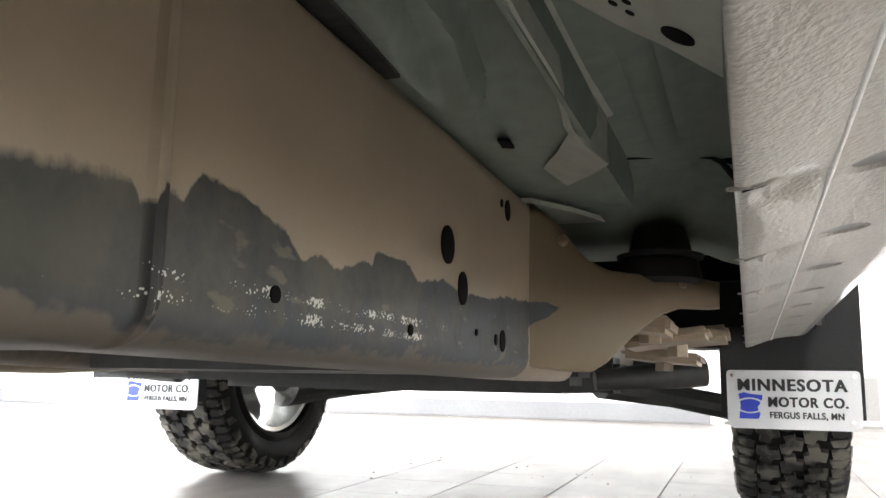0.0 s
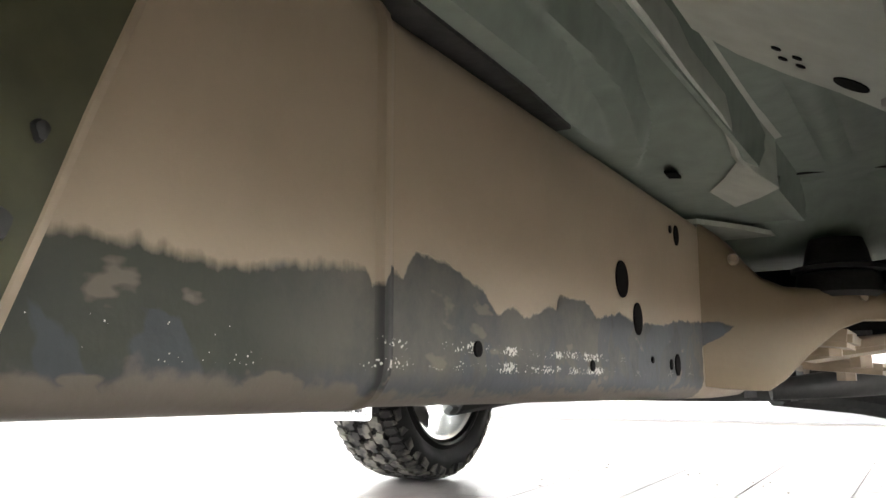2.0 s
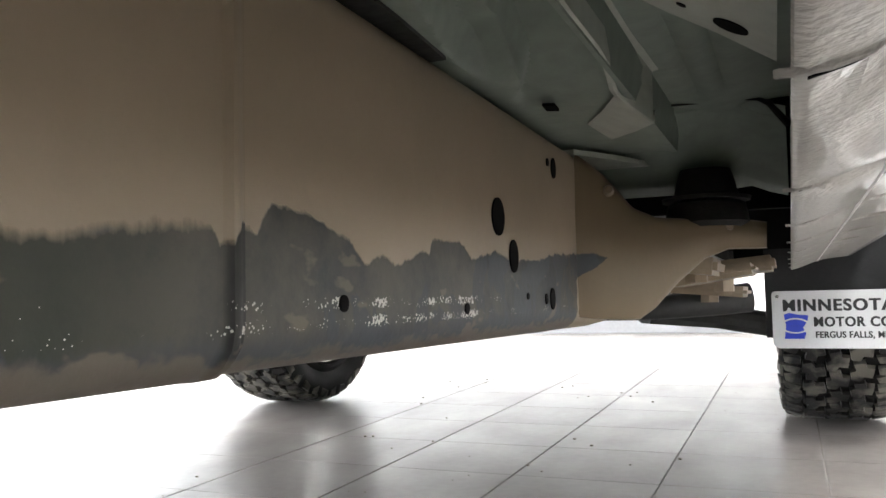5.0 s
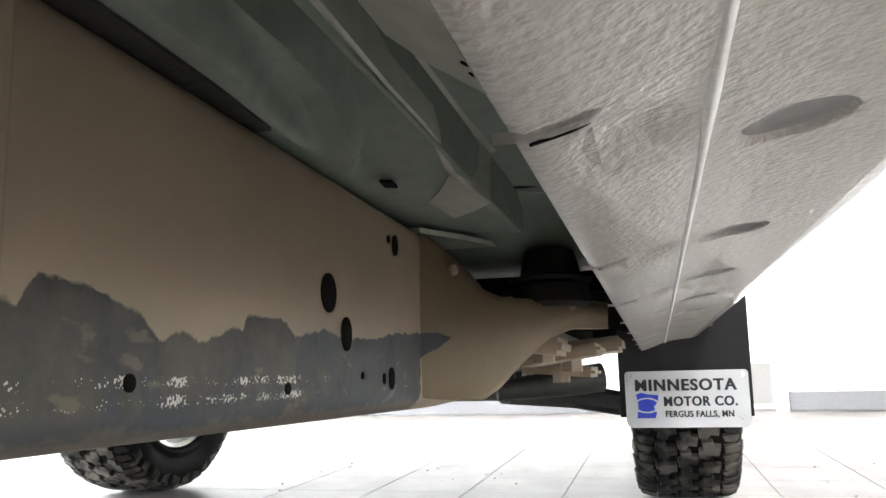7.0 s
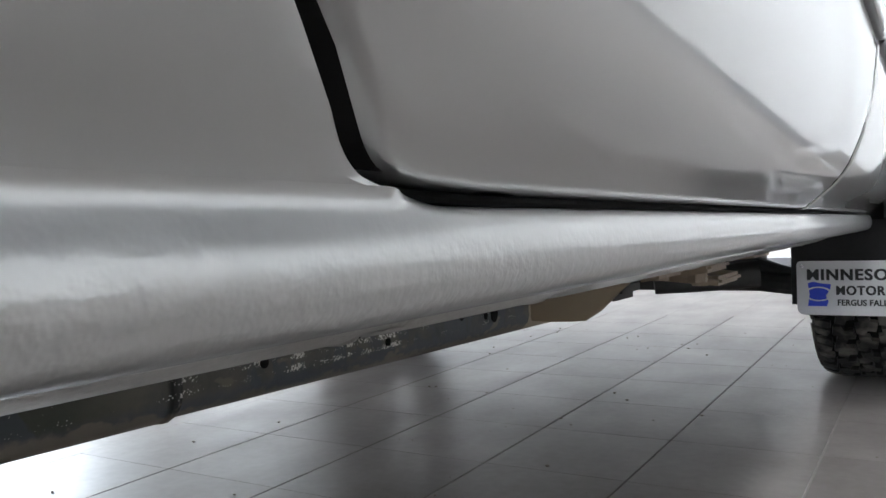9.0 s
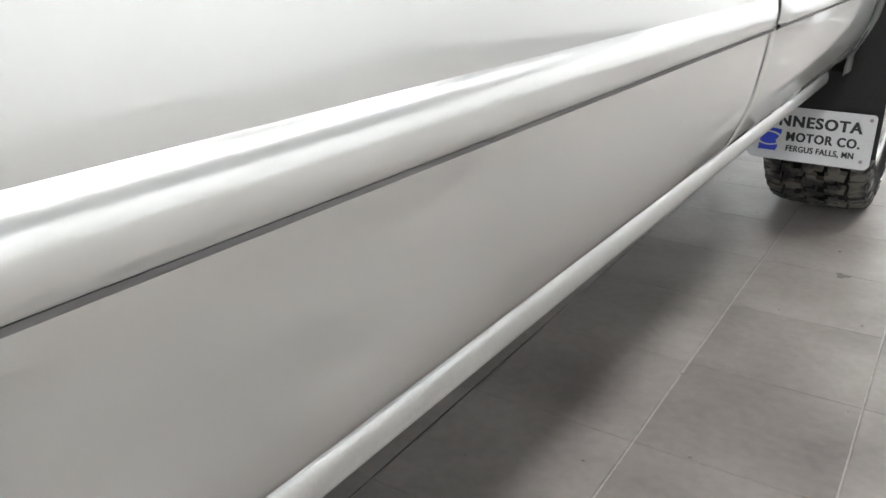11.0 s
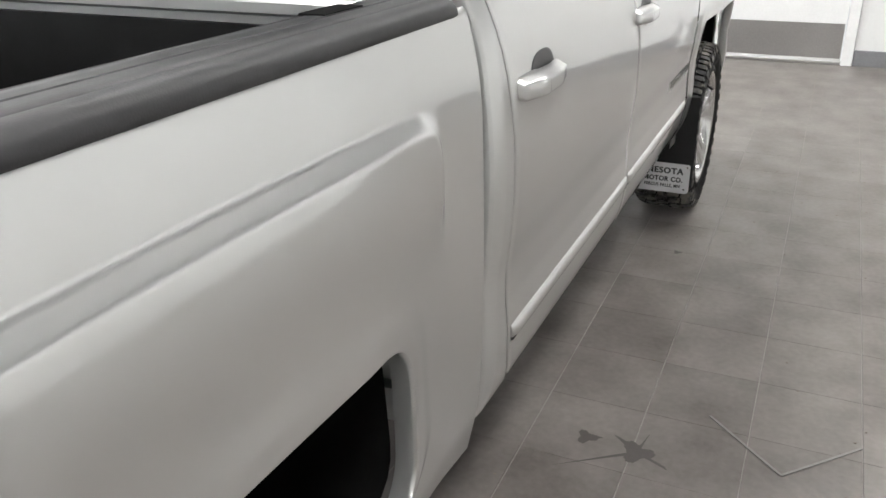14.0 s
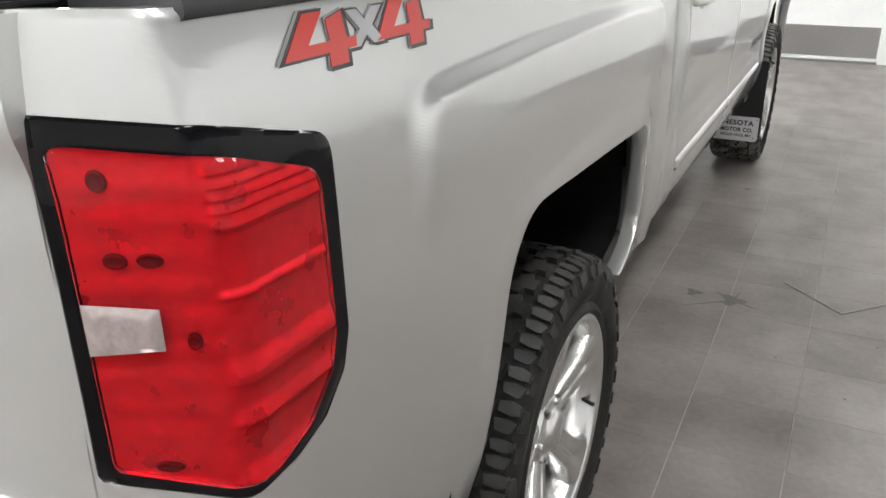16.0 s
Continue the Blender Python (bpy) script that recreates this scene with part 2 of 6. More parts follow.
floor = part("floor", box(XL - 0.2, XR + 0.2, YB - 0.2, YF + 0.2, -0.12, -0.003), GROUT)
tagged(floor, "dark grey ceramic floor tiles with pale grout joints", "floor", kind="structure")


def tile_mesh():
    bm = bmesh.new()
    h, k = TILE / 2 - 0.0016, TILE / 2 - 0.0004
    rows = []
    for z, r in ((-0.004, 0.0), (-0.0008, 0.0), (0.0, 0.0009)):
        rows.append([(sx * (h - r), sy * (k - 0.5 * r), z) for sx, sy in ((-1, -1), (1, -1), (1, 1), (-1, 1))])
    vs = add_grid(bm, rows, closed_u=True)
    bm.faces.new(vs[-1])
    me = bpy.data.meshes.new("tile")
    bm.to_mesh(me)
    bm.free()
    me.materials.append(FLOOR_TILE)
    return me


def lay_floor():
    me = tile_mesh()
    near, rest = [], []
    i0, i1 = math.floor((XL - TX) / TILE), math.ceil((XR - TX) / TILE)
    j0, j1 = math.floor((YB - TY) / TILE), math.ceil((YF - TY) / TILE)
    for i in range(i0, i1):
        for j in range(j0, j1):
            c = (TX + (i + 0.5) * TILE, TY + (j + 0.5) * TILE)
            (near if -0.7 < c[0] < 2.6 and -3.0 < c[1] < 1.4 else rest).append(c)
    for x, y in near[:300]:
        o = new("tile", me)
        o.location = (x, y, 0)
        o.parent = floor
    h, k = TILE / 2 - 0.0016, TILE / 2 - 0.0005
    bm = bmesh.new()
    for x, y in rest + near[300:]:
        x0, x1, y0, y1 = max(XL, x - h), min(XR, x + h), max(YB, y - k), min(YF, y + k)
        bm.faces.new([bm.verts.new(p) for p in ((x0, y0, 0), (x1, y0, 0), (x1, y1, 0), (x0, y1, 0))])
    o = part("tile_field", bm, FLOOR_TILE, floor, smooth=0)
    o["kind"] = "stuff"


def wall(name, bm, material, label, category="wall"):
    return tagged(part(name, bm, material, smooth=0), label, category, kind="structure")


def build_room():
    # front wall with a door opening
    DX0, DX1, DH = 0.62, 1.60, 2.15
    bm = bmesh.new()
    add_box(bm, XL - 0.2, DX0 - 0.09, YF, YF + 0.2, 0, ZC)
    add_box(bm, DX1 + 0.09, XR + 0.2, YF, YF + 0.2, 0, ZC)
    add_box(bm, DX0 - 0.09, DX1 + 0.09, YF, YF + 0.2, DH + 0.09, ZC)
    north = wall("wall_north", bm, WHITE, "white painted showroom wall with a grey base and a dark grey upper part")
    part("upper_wall", box(XL, XR - 0.006, YF - 0.004, YF - 0.001, 2.552, ZC - 0.002), WALL_GREY, north, "dark grey painted upper wall", smooth=0)
    for a, b in ((XL, DX0 - 0.09), (DX1 + 0.09, XR)):
        tagged(part("baseboard", box(a, b, YF - 0.02, YF - 0.002, 0.003, 0.13, bevel=0.003), BASE_GREY), "low grey wall base on the white wall", "baseboard", kind="structure")
    d = tagged(part("door_1", box(DX0, DX1, YF + 0.02, YF + 0.065, 0.02, DH, bevel=0.003), WHITE_TRIM),
               "white closed door with a brushed steel kick plate", "door", kind="structure")
    part("kick_plate", box(DX0 + 0.01, DX1 - 0.01, YF + 0.014, YF + 0.019, 0.05, 0.33, bevel=0.001), STAINLESS, d, "brushed stainless steel kick plate")
    part("threshold", box(DX0, DX1, YF - 0.01, YF + 0.07, 0.002, 0.02, bevel=0.003), STAINLESS, d)
    bm = bmesh.new()
    add_box(bm, DX0 - 0.085, DX0 - 0.004, YF - 0.025, YF + 0.12, 0.002, DH + 0.005)
    add_box(bm, DX1 + 0.004, DX1 + 0.085, YF - 0.025, YF + 0.12, 0.002, DH + 0.005)
    add_box(bm, DX0 - 0.085, DX1 + 0.085, YF - 0.025, YF + 0.12, DH + 0.005, DH + 0.085)
    part("door_frame", bm, WHITE_TRIM, d)
    # back and right walls
    wall("wall_south", box(XL - 0.2, XR + 0.2, YB - 0.2, YB, 0, ZC), WHITE, "white painted showroom wall")
    east = wall("wall_east", box(XR, XR + 0.2, YB, YF, 0, 2.55), WHITE, "white painted showroom wall with a dark grey upper part")
    part("upper_wall", box(XR - 0.004, XR + 0.2, YB, YF, 2.552, ZC - 0.002), WALL_GREY, east, "dark grey painted upper wall", smooth=0)
    # left wall: a row of tall windows over a low base, with columns
    bm = bmesh.new()
    add_box(bm, XL - 0.2, XL, YB, YF, 0, 0.35)
    add_box(bm, XL - 0.2, XL, YB, YF, 3.2, ZC)
    for y in (YB + 0.2, -7.6, -5.0, -2.4, 0.2, YF - 0.2):
        add_box(bm, XL - 0.2, XL + 0.02, y - 0.2, y + 0.2, 0.35, 3.2)
    wall("wall_west", bm, WHITE, "white wall with a row of tall showroom windows")
    tagged(part("baseboard", box(XL + 0.002, XL + 0.02, YB, YF, 0.003, 0.16, bevel=0.003), BASE_GREY), "low grey wall base below the windows", "baseboard", kind="structure")
    wall("ceiling", box(XL - 0.2, XR + 0.2, YB - 0.2, YF + 0.2, ZC, ZC + 0.15), CEILING, "grey showroom ceiling", "ceiling")
    tagged(part("daylight_backdrop", box(XL - 1.6, XL - 1.5, YB, YF, -0.5, 5), DAY, smooth=0), "bright overcast daylight outside the windows", "backdrop", kind="structure")


LIGHT_ROWS = [(x, y) for x in (-3.6, -0.6, 2.4) for y in (-8.4, -5.6, -2.8, 0.0, 2.4)]


def build_lights():
    for x, y in LIGHT_ROWS:
        e = tagged(new("ceiling_light"), "white recessed rectangular ceiling light, switched on", "ceiling light", "ceiling lights")
        e.location = (x, y, ZC - 0.003)
        bm = bmesh.new()
        for a in ((-0.33, -0.30, -0.63, 0.63), (0.30, 0.33, -0.63, 0.63), (-0.30, 0.30, -0.63, -0.60), (-0.30, 0.30, 0.60, 0.63)):
            add_box(bm, *a, -0.03, 0.0)
        part("frame", bm, WHITE_TRIM, e, smooth=0)
        part("diffuser", box(-0.298, 0.298, -0.598, 0.598, -0.02, -0.012), GLOW, e, smooth=0)


build_room()
build_lights()

# ---- the truck ----
truck = tagged(new("pickup_truck"), "silver crew cab pickup truck with off-road tyres, parked", "pickup truck")
truck.matrix_basis = Matrix.Translation((0, -2, 0)) @ Matrix.Rotation(radians(-1.15), 4, "X") @ Matrix.Translation((0, 2, 0))


class Spline:
    """Shape-keeping cubic through (key, value) pairs."""

    def __init__(self, pairs):
        self.k = [p[0] for p in pairs]
        self.v = [p[1] for p in pairs]
        n = len(pairs)
        d = [(self.v[i + 1] - self.v[i]) / (self.k[i + 1] - self.k[i]) for i in range(n - 1)]
        self.m = [d[0]] + [0 if d[i - 1] * d[i] <= 0 else 2 * d[i - 1] * d[i] / (d[i - 1] + d[i]) for i in range(1, n - 1)] + [d[-1]]

    def __call__(self, x):
        k, v, m = self.k, self.v, self.m
        if x <= k[0]:
            return v[0] + m[0] * (x - k[0])
        if x >= k[-1]:
            return v[-1] + m[-1] * (x - k[-1])
        i = max(j for j in range(len(k) - 1) if k[j] <= x)
        h = k[i + 1] - k[i]
        t = (x - k[i]) / h
        return ((2 * t**3 - 3 * t**2 + 1) * v[i] + (t**3 - 2 * t**2 + t) * h * m[i]
                + (-2 * t**3 + 3 * t**2) * v[i + 1] + (t**3 - t**2) * h * m[i + 1])


DOOR = Spline([(0.49, 0.893), (0.502, 0.904), (0.5113, 0.912), (0.52, 0.9215), (0.535, 0.940), (0.56, 0.959), (0.62, 0.9805), (0.66, 0.9870), (0.69, 0.9900), (0.72, 0.9915),
               (0.75, 0.9905), (0.79, 0.9880), (0.84, 0.9880), (0.92, 0.9965), (1.00, 1.0020), (1.06, 1.0032), (1.12, 1.0010), (1.18, 0.9965),
               (1.26, 0.986), (1.31, 0.973), (1.36, 0.954)])
BED = Spline([(0.40, 0.93), (0.50, 0.948), (0.60, 0.967), (0.75, 0.978), (0.95, 0.981), (1.10, 0.979), (1.18, 0.9765), (1.23, 0.972), (1.28, 0.963), (1.32, 0.9535), (1.335, 0.949),
              (1.342, 0.943)])
BELT = Spline([(-3.0, 1.385), (-2.56, 1.362), (-2.41, 1.344), (-2.25, 1.336), (-2.0, 1.330), (-1.2, 1.315), (-0.5, 1.305)])
CUT_MID = Spline([(0.50, -1.658), (0.90, -1.664), (1.05, -1.670), (1.134, -1.683), (1.222, -1.725), (1.30, -1.765), (1.40, -1.80)])
CUT_REAR = Spline([(0.5112, -2.38), (0.5122, -2.43), (0.5129, -2.458), (0.5136, -2.4715), (0.5149, -2.4825), (0.5167, -2.4925), (0.5192, -2.5005), (0.5231, -2.510), (0.5274, -2.519), (0.54, -2.545), (0.56, -2.578), (0.60, -2.622), (0.69, -2.660), (0.90, -2.670), (1.10, -2.673), (1.20, -2.685), (1.30, -2.702), (1.40, -2.716), (1.85, -2.700)])
CUT_FRONT = Spline([(0.50, -0.64), (0.8, -0.63), (1.0, -0.62), (1.4, -0.60)])


def frame_top(y):
    """The upper edge of the rear door's skin: the belt line, turned up behind the window."""
    return BELT(y) + 0.46 * min(1.0, max(0.0, (-2.525 - y) / 0.072)) ** 4


def door_x(y, z):
    return DOOR(z)


def skin_panel(bm, y_front, y_rear, z0, z_top, surf, nu, gap=0.0035, depth=0.03, foot=1.0):
    """A body panel between two cut lines, with rolled edges turned inwards."""
    us = sorted([0, 0.0015, 0.004, 0.996, 0.9985, 1] + [0.004 + 0.992 * i / nu for i in range(1, nu)] + [0.0515 + 0.003 * i for i in range(26)])
    zs, z = [z0, z0 + 0.0006, z0 + 0.0012, z0 + 0.002, z0 + 0.003, z0 + 0.0042, z0 + 0.0055, z0 + 0.007, z0 + 0.009, z0 + 0.0115], z0 + 0.015
    while z < 1.12:
        zs.append(z)
        z += 0.0045 if 0.66 < z < 0.80 else 0.011
    rows = []
    for z in (zs + [1.12 + 0.01 * i for i in range(20)] + [1.3165, 1.3185, 1.32]):
        row = []
        for u in us:
            yy = y_rear(1.32) + (y_front(1.32) - y_rear(1.32)) * u
            zz = z if z <= 1.12 else 1.12 + (z - 1.12) / 0.20 * (z_top(yy) - 1.12)
            ya, yb = y_rear(zz) + gap, y_front(zz) - gap
            y = ya + (yb - ya) * u
            e = min(u, 1 - u) * (yb - ya)
            f = min(zz - z0 + (1 - foot), z_top(yy) - zz)
            drop = 0.0035 * (max(0, 1 - e / 0.004) ** 2 + max(0, 1 - f / 0.004) ** 2)
            row.append((surf(y, zz) - drop, y, zz))
        rows.append(row)
    g = add_grid(bm, rows)
    ring = g[0] + [r[-1] for r in g[1:]] + g[-1][-2::-1] + [r[0] for r in g[-2:0:-1]]
    inner = [bm.verts.new((v.co.x - depth, v.co.y, v.co.z)) for v in ring]
    n = len(ring)
    for i in range(n):
        bm.faces.new((ring[i], ring[(i + 1) % n], inner[(i + 1) % n], inner[i]))
    return bm


FLARE = (-4.268, -2.926, 1.226)


def flare(y, z):
    """How far the quarter panel swells over the wheel: a narrow crease with rounded corners, then a long round shoulder."""
    mid, half = (FLARE[0] + FLARE[1]) / 2, (FLARE[1] - FLARE[0]) / 2
    top = FLARE[2] + 0.014 * (1 - ((y - mid) / half) ** 2)
    r = 0.075
    a, b = half - abs(y - mid), top - z
    inside = min(a, b) if a > r or b > r else r - math.hypot(r - a, r - b)
    # the crease is a straight slope with eased ends; it softens on its way down the sides
    t = min(1.0, max(0.0, inside / 0.027))
    ramp = t * t / 0.176 if t < 0.08 else 1 - (1 - t) ** 2 / 0.176 if t > 0.92 else 0.03636 + (t - 0.08) / 0.92
    low = smoothstep(0.09, 0.24, b)
    step = ramp + (smoothstep(0.0, 0.45, inside + 0.05) - ramp) * low
    u = min(1.0, max(0.0, b / 0.17))
    return 0.0122 * step + 0.0140 * (1 - (1 - u) ** 2) * smoothstep(-0.05, 0.30, a)


def plan(s, z, base):
    """From the unrolled side to the place: the rear end turns round a tight corner."""
    s0, r = -4.585, 0.032
    x = base(s, z)
    if s >= s0:
        return (x, s, z)
    a = (s0 - s) / r
    x0 = base(s0, z)
    if a < 1.13:
        return (x0 - r + r * math.cos(a), s0 - r * math.sin(a), z)
    rest = (a - 1.13) * r
    return (x0 - r + r * math.cos(1.13) - rest * math.sin(1.13), s0 - r * math.sin(1.13) - rest * math.cos(1.13), z)


def bed_x(y, z):
    return BED(z) + flare(y, z)


def rounded_path(pts, radii, n=10):
    out = [Vector(pts[0])]
    for p, c, q, r in zip(pts, pts[1:], pts[2:], radii):
        p, c, q = Vector(p), Vector(c), Vector(q)
        a, b = (p - c).normalized(), (q - c).normalized()
        ang = a.angle(b)
        t = r / math.tan(ang / 2)
        s, e = c + a * t, c + b * t
        for i in range(n + 1):
            k = i / n
            out.append((1 - k) ** 2 * s + 2 * k * (1 - k) * c + k * k * e)
    out.append(Vector(pts[-1]))
    return out


def resample(path, n):
    ln = [0]
    for a, b in zip(path, path[1:]):
        ln.append(ln[-1] + (b - a).length)
    out = []
    for i in range(n):
        d = ln[-1] * i / (n - 1)
        k = max(j for j in range(len(ln) - 1) if ln[j] <= d + 1e-9)
        f = (d - ln[k]) / max(1e-9, ln[k + 1] - ln[k])
        out.append(path[k].lerp(path[k + 1], min(1, f)))
    return out


def arch_panel(bm, arch, outer, surf, lip=0.003, depth=0.030):
    """A panel between a wheel arch and its outer outline (equal counts of points), with a lip turned into the well."""
    rows = []
    rs = [0, 0.004, 0.010, 0.02, 0.035, 0.055] + [0.055 + 0.945 * i / 80 for i in range(1, 81)]
    for r in rs:
        row = []
        for a, b in zip(arch, outer):
            p = a.lerp(b, r)
            d = (p - a).length
            x, y, z = surf(p.x, p.y)
            k = lip * (1 - smoothstep(0.035, 0.085, d)) - 0.008 * max(0, 1 - d / 0.006) ** 2
            row.append((x + k, y, z))
        rows.append(row)
    g = add_grid(bm, rows)
    inner = [bm.verts.new((v.co.x - depth, v.co.y, v.co.z)) for v in g[0]]
    for i in range(len(inner) - 1):
        bm.faces.new((g[0][i], g[0][i + 1], inner[i + 1], inner[i]))
    return g


REAR_ARCH = [(-3.250, 0.582), (-3.062, 0.632), (-3.085, 0.936), (-3.985, 0.975), (-4.070, 0.50)]
FRONT_ARCH = [(-0.50, 0.50), (-0.43, 0.985), (0.43, 0.985), (0.50, 0.50)]


def build_body():
    bm = skin_panel(bmesh.new(), CUT_MID, CUT_REAR, 0.5116, frame_top, door_x, 60, 0.0026)
    part("rear_door", bm, PAINT, truck, "silver rear passenger door")
    bm = skin_panel(bmesh.new(), CUT_FRONT, CUT_MID, 0.5116, BELT, door_x, 60, 0.0026)
    part("front_door", bm, PAINT, truck, "silver front passenger door")
    end = Spline([(0.4, -2.760), (1.5, -2.760)])
    bm = skin_panel(bmesh.new(), lambda z: CUT_REAR(z + 0.0026 * (1 - smoothstep(0.53, 0.60, z))), end, 0.5119, lambda y: 1.84, lambda y, z: door_x(y, z) - 0.034 * (1 - math.sqrt(max(0, 1 - min(1, max(0, (-2.718 - y) / 0.0425)) ** 2))), 24, 0.0065, foot=0.0)
    part("cab_corner", bm, PAINT_SILL, truck)
    # bed side with the squared wheel arch
    n = 300
    arch = resample(rounded_path(REAR_ARCH, (0.085, 0.115, 0.16)), n)
    zt = 1.342
    outer = resample([Vector((-2.768, 0.50)), Vector((-2.768, zt))], 89) + resample([Vector((-2.768, zt)), Vector((-4.750, zt))], 124)[1:] \
        + resample([Vector((-4.750, zt)), Vector((-4.750, 0.50))], 90)[1:]
    bm = bmesh.new()
    outer = outer[:n] if len(outer) >= n else outer
    g = arch_panel(bm, arch, outer, lambda s, z: plan(s, z, bed_x))
    edge = g[-1]
    inner = [bm.verts.new((v.co.x - 0.03, v.co.y + (0.02 if v.co.y < -4.7 else 0), v.co.z)) for v in edge]
    for i in range(len(edge) - 1):
        bm.faces.new((edge[i], edge[i + 1], inner[i + 1], inner[i]))
    part("bed_side", bm, PAINT, truck, "silver bed side with a squared wheel arch")
    # fender
    arch = resample(rounded_path(FRONT_ARCH, (0.09, 0.09)), 120)
    outer = resample([Vector((-0.617, 0.50)), Vector((-0.595, 1.25))], 36) + resample([Vector((-0.595, 1.25)), Vector((0.85, 1.20))], 50)[1:] \
        + resample([Vector((0.85, 1.20)), Vector((0.85, 0.50))], 36)[1:]
    bm = bmesh.new()
    arch_panel(bm, arch, outer, lambda y, z: (DOOR(max(z, 0.54)) + 0.02 * smoothstep(-0.45, 0.0, y) - 0.10 * smoothstep(0.3, 0.9, y) ** 2, y, z))
    part("front_fender", bm, PAINT, truck)


UNDER = [(0.7842, 0.4458), (0.787, 0.4453), (0.797, 0.4475), (0.812, 0.4530), (0.829, 0.4598), (0.850, 0.4658), (0.870, 0.4686), (0.885, 0.4698), (0.895, 0.4708)]
PLUGS = [(0.853, -2.471 + 0.1885 * i) for i in range(9)]
TABS = [-2.36 + 0.222 * i for i in range(8)]


def under_z(x, y):
    """Height of the rocker's underside, with soft swellings beside the drain tabs and round recesses for the plugs."""
    z = interp(UNDER, x) + 0.020 * smoothstep(-2.68, -2.75, y)
    b = sum(math.exp(-((y - t - 0.03) / 0.020) ** 2) for t in TABS)
    z += 0.0045 * b * math.exp(-((x - 0.808) / 0.014) ** 2)
    for px, py in PLUGS:
        r = math.hypot(x - px, y - py) / 0.0152
        if r < 1.25:
            z += 0.0032 * smoothstep(1.16, 0.92, r)
    return z


def build_rocker():
    outer = [(0.895, 0.4708), (0.9020, 0.4722), (0.9080, 0.4748), (0.9122, 0.4790), (0.9145, 0.4845), (0.9152, 0.4900), (0.9148, 0.4950), (0.9138, 0.4995), (0.9122, 0.5032), (0.9105, 0.5056), (0.9085, 0.5068), (0.9050, 0.5072), (0.893, 0.5072)]
    # behind the door the panel runs on upwards into the cab corner
    corner = [(0.895, 0.4708), (0.9020, 0.4722), (0.9080, 0.4748), (0.9122, 0.4790), (0.9145, 0.4845), (0.9152, 0.4900), (0.9146, 0.4950), (0.9137, 0.4985), (0.9125, 0.5018), (0.9115, 0.5050), (0.9110, 0.5078), (0.9113, 0.5100), (DOOR(0.5118), 0.5119)]
    ys = {round(-2.75 + 2.15 * i / 210, 5) for i in range(211)}
    for _, py in PLUGS:
        ys |= {round(py + 0.0013 * i, 5) for i in range(-14, 15)}
    ys = sorted(ys)
    xs = [0.7842, 0.7855, 0.787, 0.790, 0.793, 0.797, 0.801, 0.805, 0.809, 0.813, 0.818, 0.823, 0.829, 0.833] + [0.835 + 0.0013 * i for i in range(28)] + [0.873, 0.879, 0.885, 0.890, 0.895]
    bm = bmesh.new()
    rows = []
    for y in ys:
        f = 0.02 * smoothstep(-2.68, -2.75, y)
        rows.append([(0.800, y, 0.4500 + f), (0.7858, y, 0.4482 + f), (0.7836, y, 0.4465 + f)] + [(x, y, under_z(x, y)) for x in xs])
    add_grid(bm, rows)
    rocker = part("rocker_underside", bm, CHIP, truck, "stone-chip coated underside of the rocker panel")
    ys = sorted({round(-2.75 + 2.15 * i / 210, 5) for i in range(211)} | {round(-2.53 + 0.0025 * i, 5) for i in range(60)})
    bm = bmesh.new()
    rows = []
    for y in ys:
        w, f = smoothstep(-2.445, -2.488, y), 0.02 * smoothstep(-2.68, -2.75, y)
        rows.append([(a + (c - a) * w, y, b + (d - b) * w + f * (1 if b < 0.486 else 0)) for (a, b), (c, d) in zip(outer, corner)])
    add_grid(bm, rows)
    part("rocker_panel", bm, PAINT_SILL, truck, "silver painted rocker panel", smooth=60)
    # sealed seam along the underside
    bm = bmesh.new()
    rows = []
    for y in ys:
        if y < -2.536:
            continue
        x0 = 0.829 + 0.006 * (y + 2)
        z0 = interp(UNDER, x0) + 0.003 * smoothstep(-2.505, -2.536, y)
        rows.append([(x0 + dx, y, z0 + dx * 0.27 + dz) for dx, dz in ((-0.0020, 0.0008), (-0.0012, -0.0002), (-0.0006, -0.0007), (0.0, -0.0009), (0.0006, -0.0007), (0.0012, -0.0002), (0.0020, 0.0008))])
    add_grid(bm, rows)
    part("seam_bead", bm, SEAM, rocker, smooth=80)
    n = 24
    for x, y in PLUGS:
        # rubber plugs at the bottom of their recesses
        bm = bmesh.new()
        ring = [(math.cos(2 * math.pi * k / n), math.sin(2 * math.pi * k / n)) for k in range(n)]
        g = add_grid(bm, [[(x + c * r, y + q * r, interp(UNDER, x + c * r) + z) for c, q in ring] for r, z in ((0.0150, 0.0040), (0.0146, 0.0022), (0.0125, 0.0019), (0.0100, 0.0024), (0.005, 0.0025))], closed_u=True)
        bm.faces.new(g[-1])
        part("plug", bm, PLUG, rocker)
    for y in TABS:
        # hooked drain tabs on the flange, with a slit on either side
        bm = bmesh.new()
        add_grid(bm, [[(x, y + d * w, interp(UNDER, max(x, 0.7845)) - 0.0012 + 0.0014 * d * d + (0.0016 if x > 0.803 else 0)) for d in (-1, -0.6, 0, 0.6, 1)] for x, w in ((0.7800, 0.0022), (0.7812, 0.0036), (0.785, 0.0040), (0.792, 0.0040), (0.800, 0.0036), (0.8035, 0.0026), (0.8045, 0.0014))])
        bmesh.ops.solidify(bm, geom=bm.faces[:], thickness=0.0022)
        part("drain_tab", bm, CHIP, rocker)
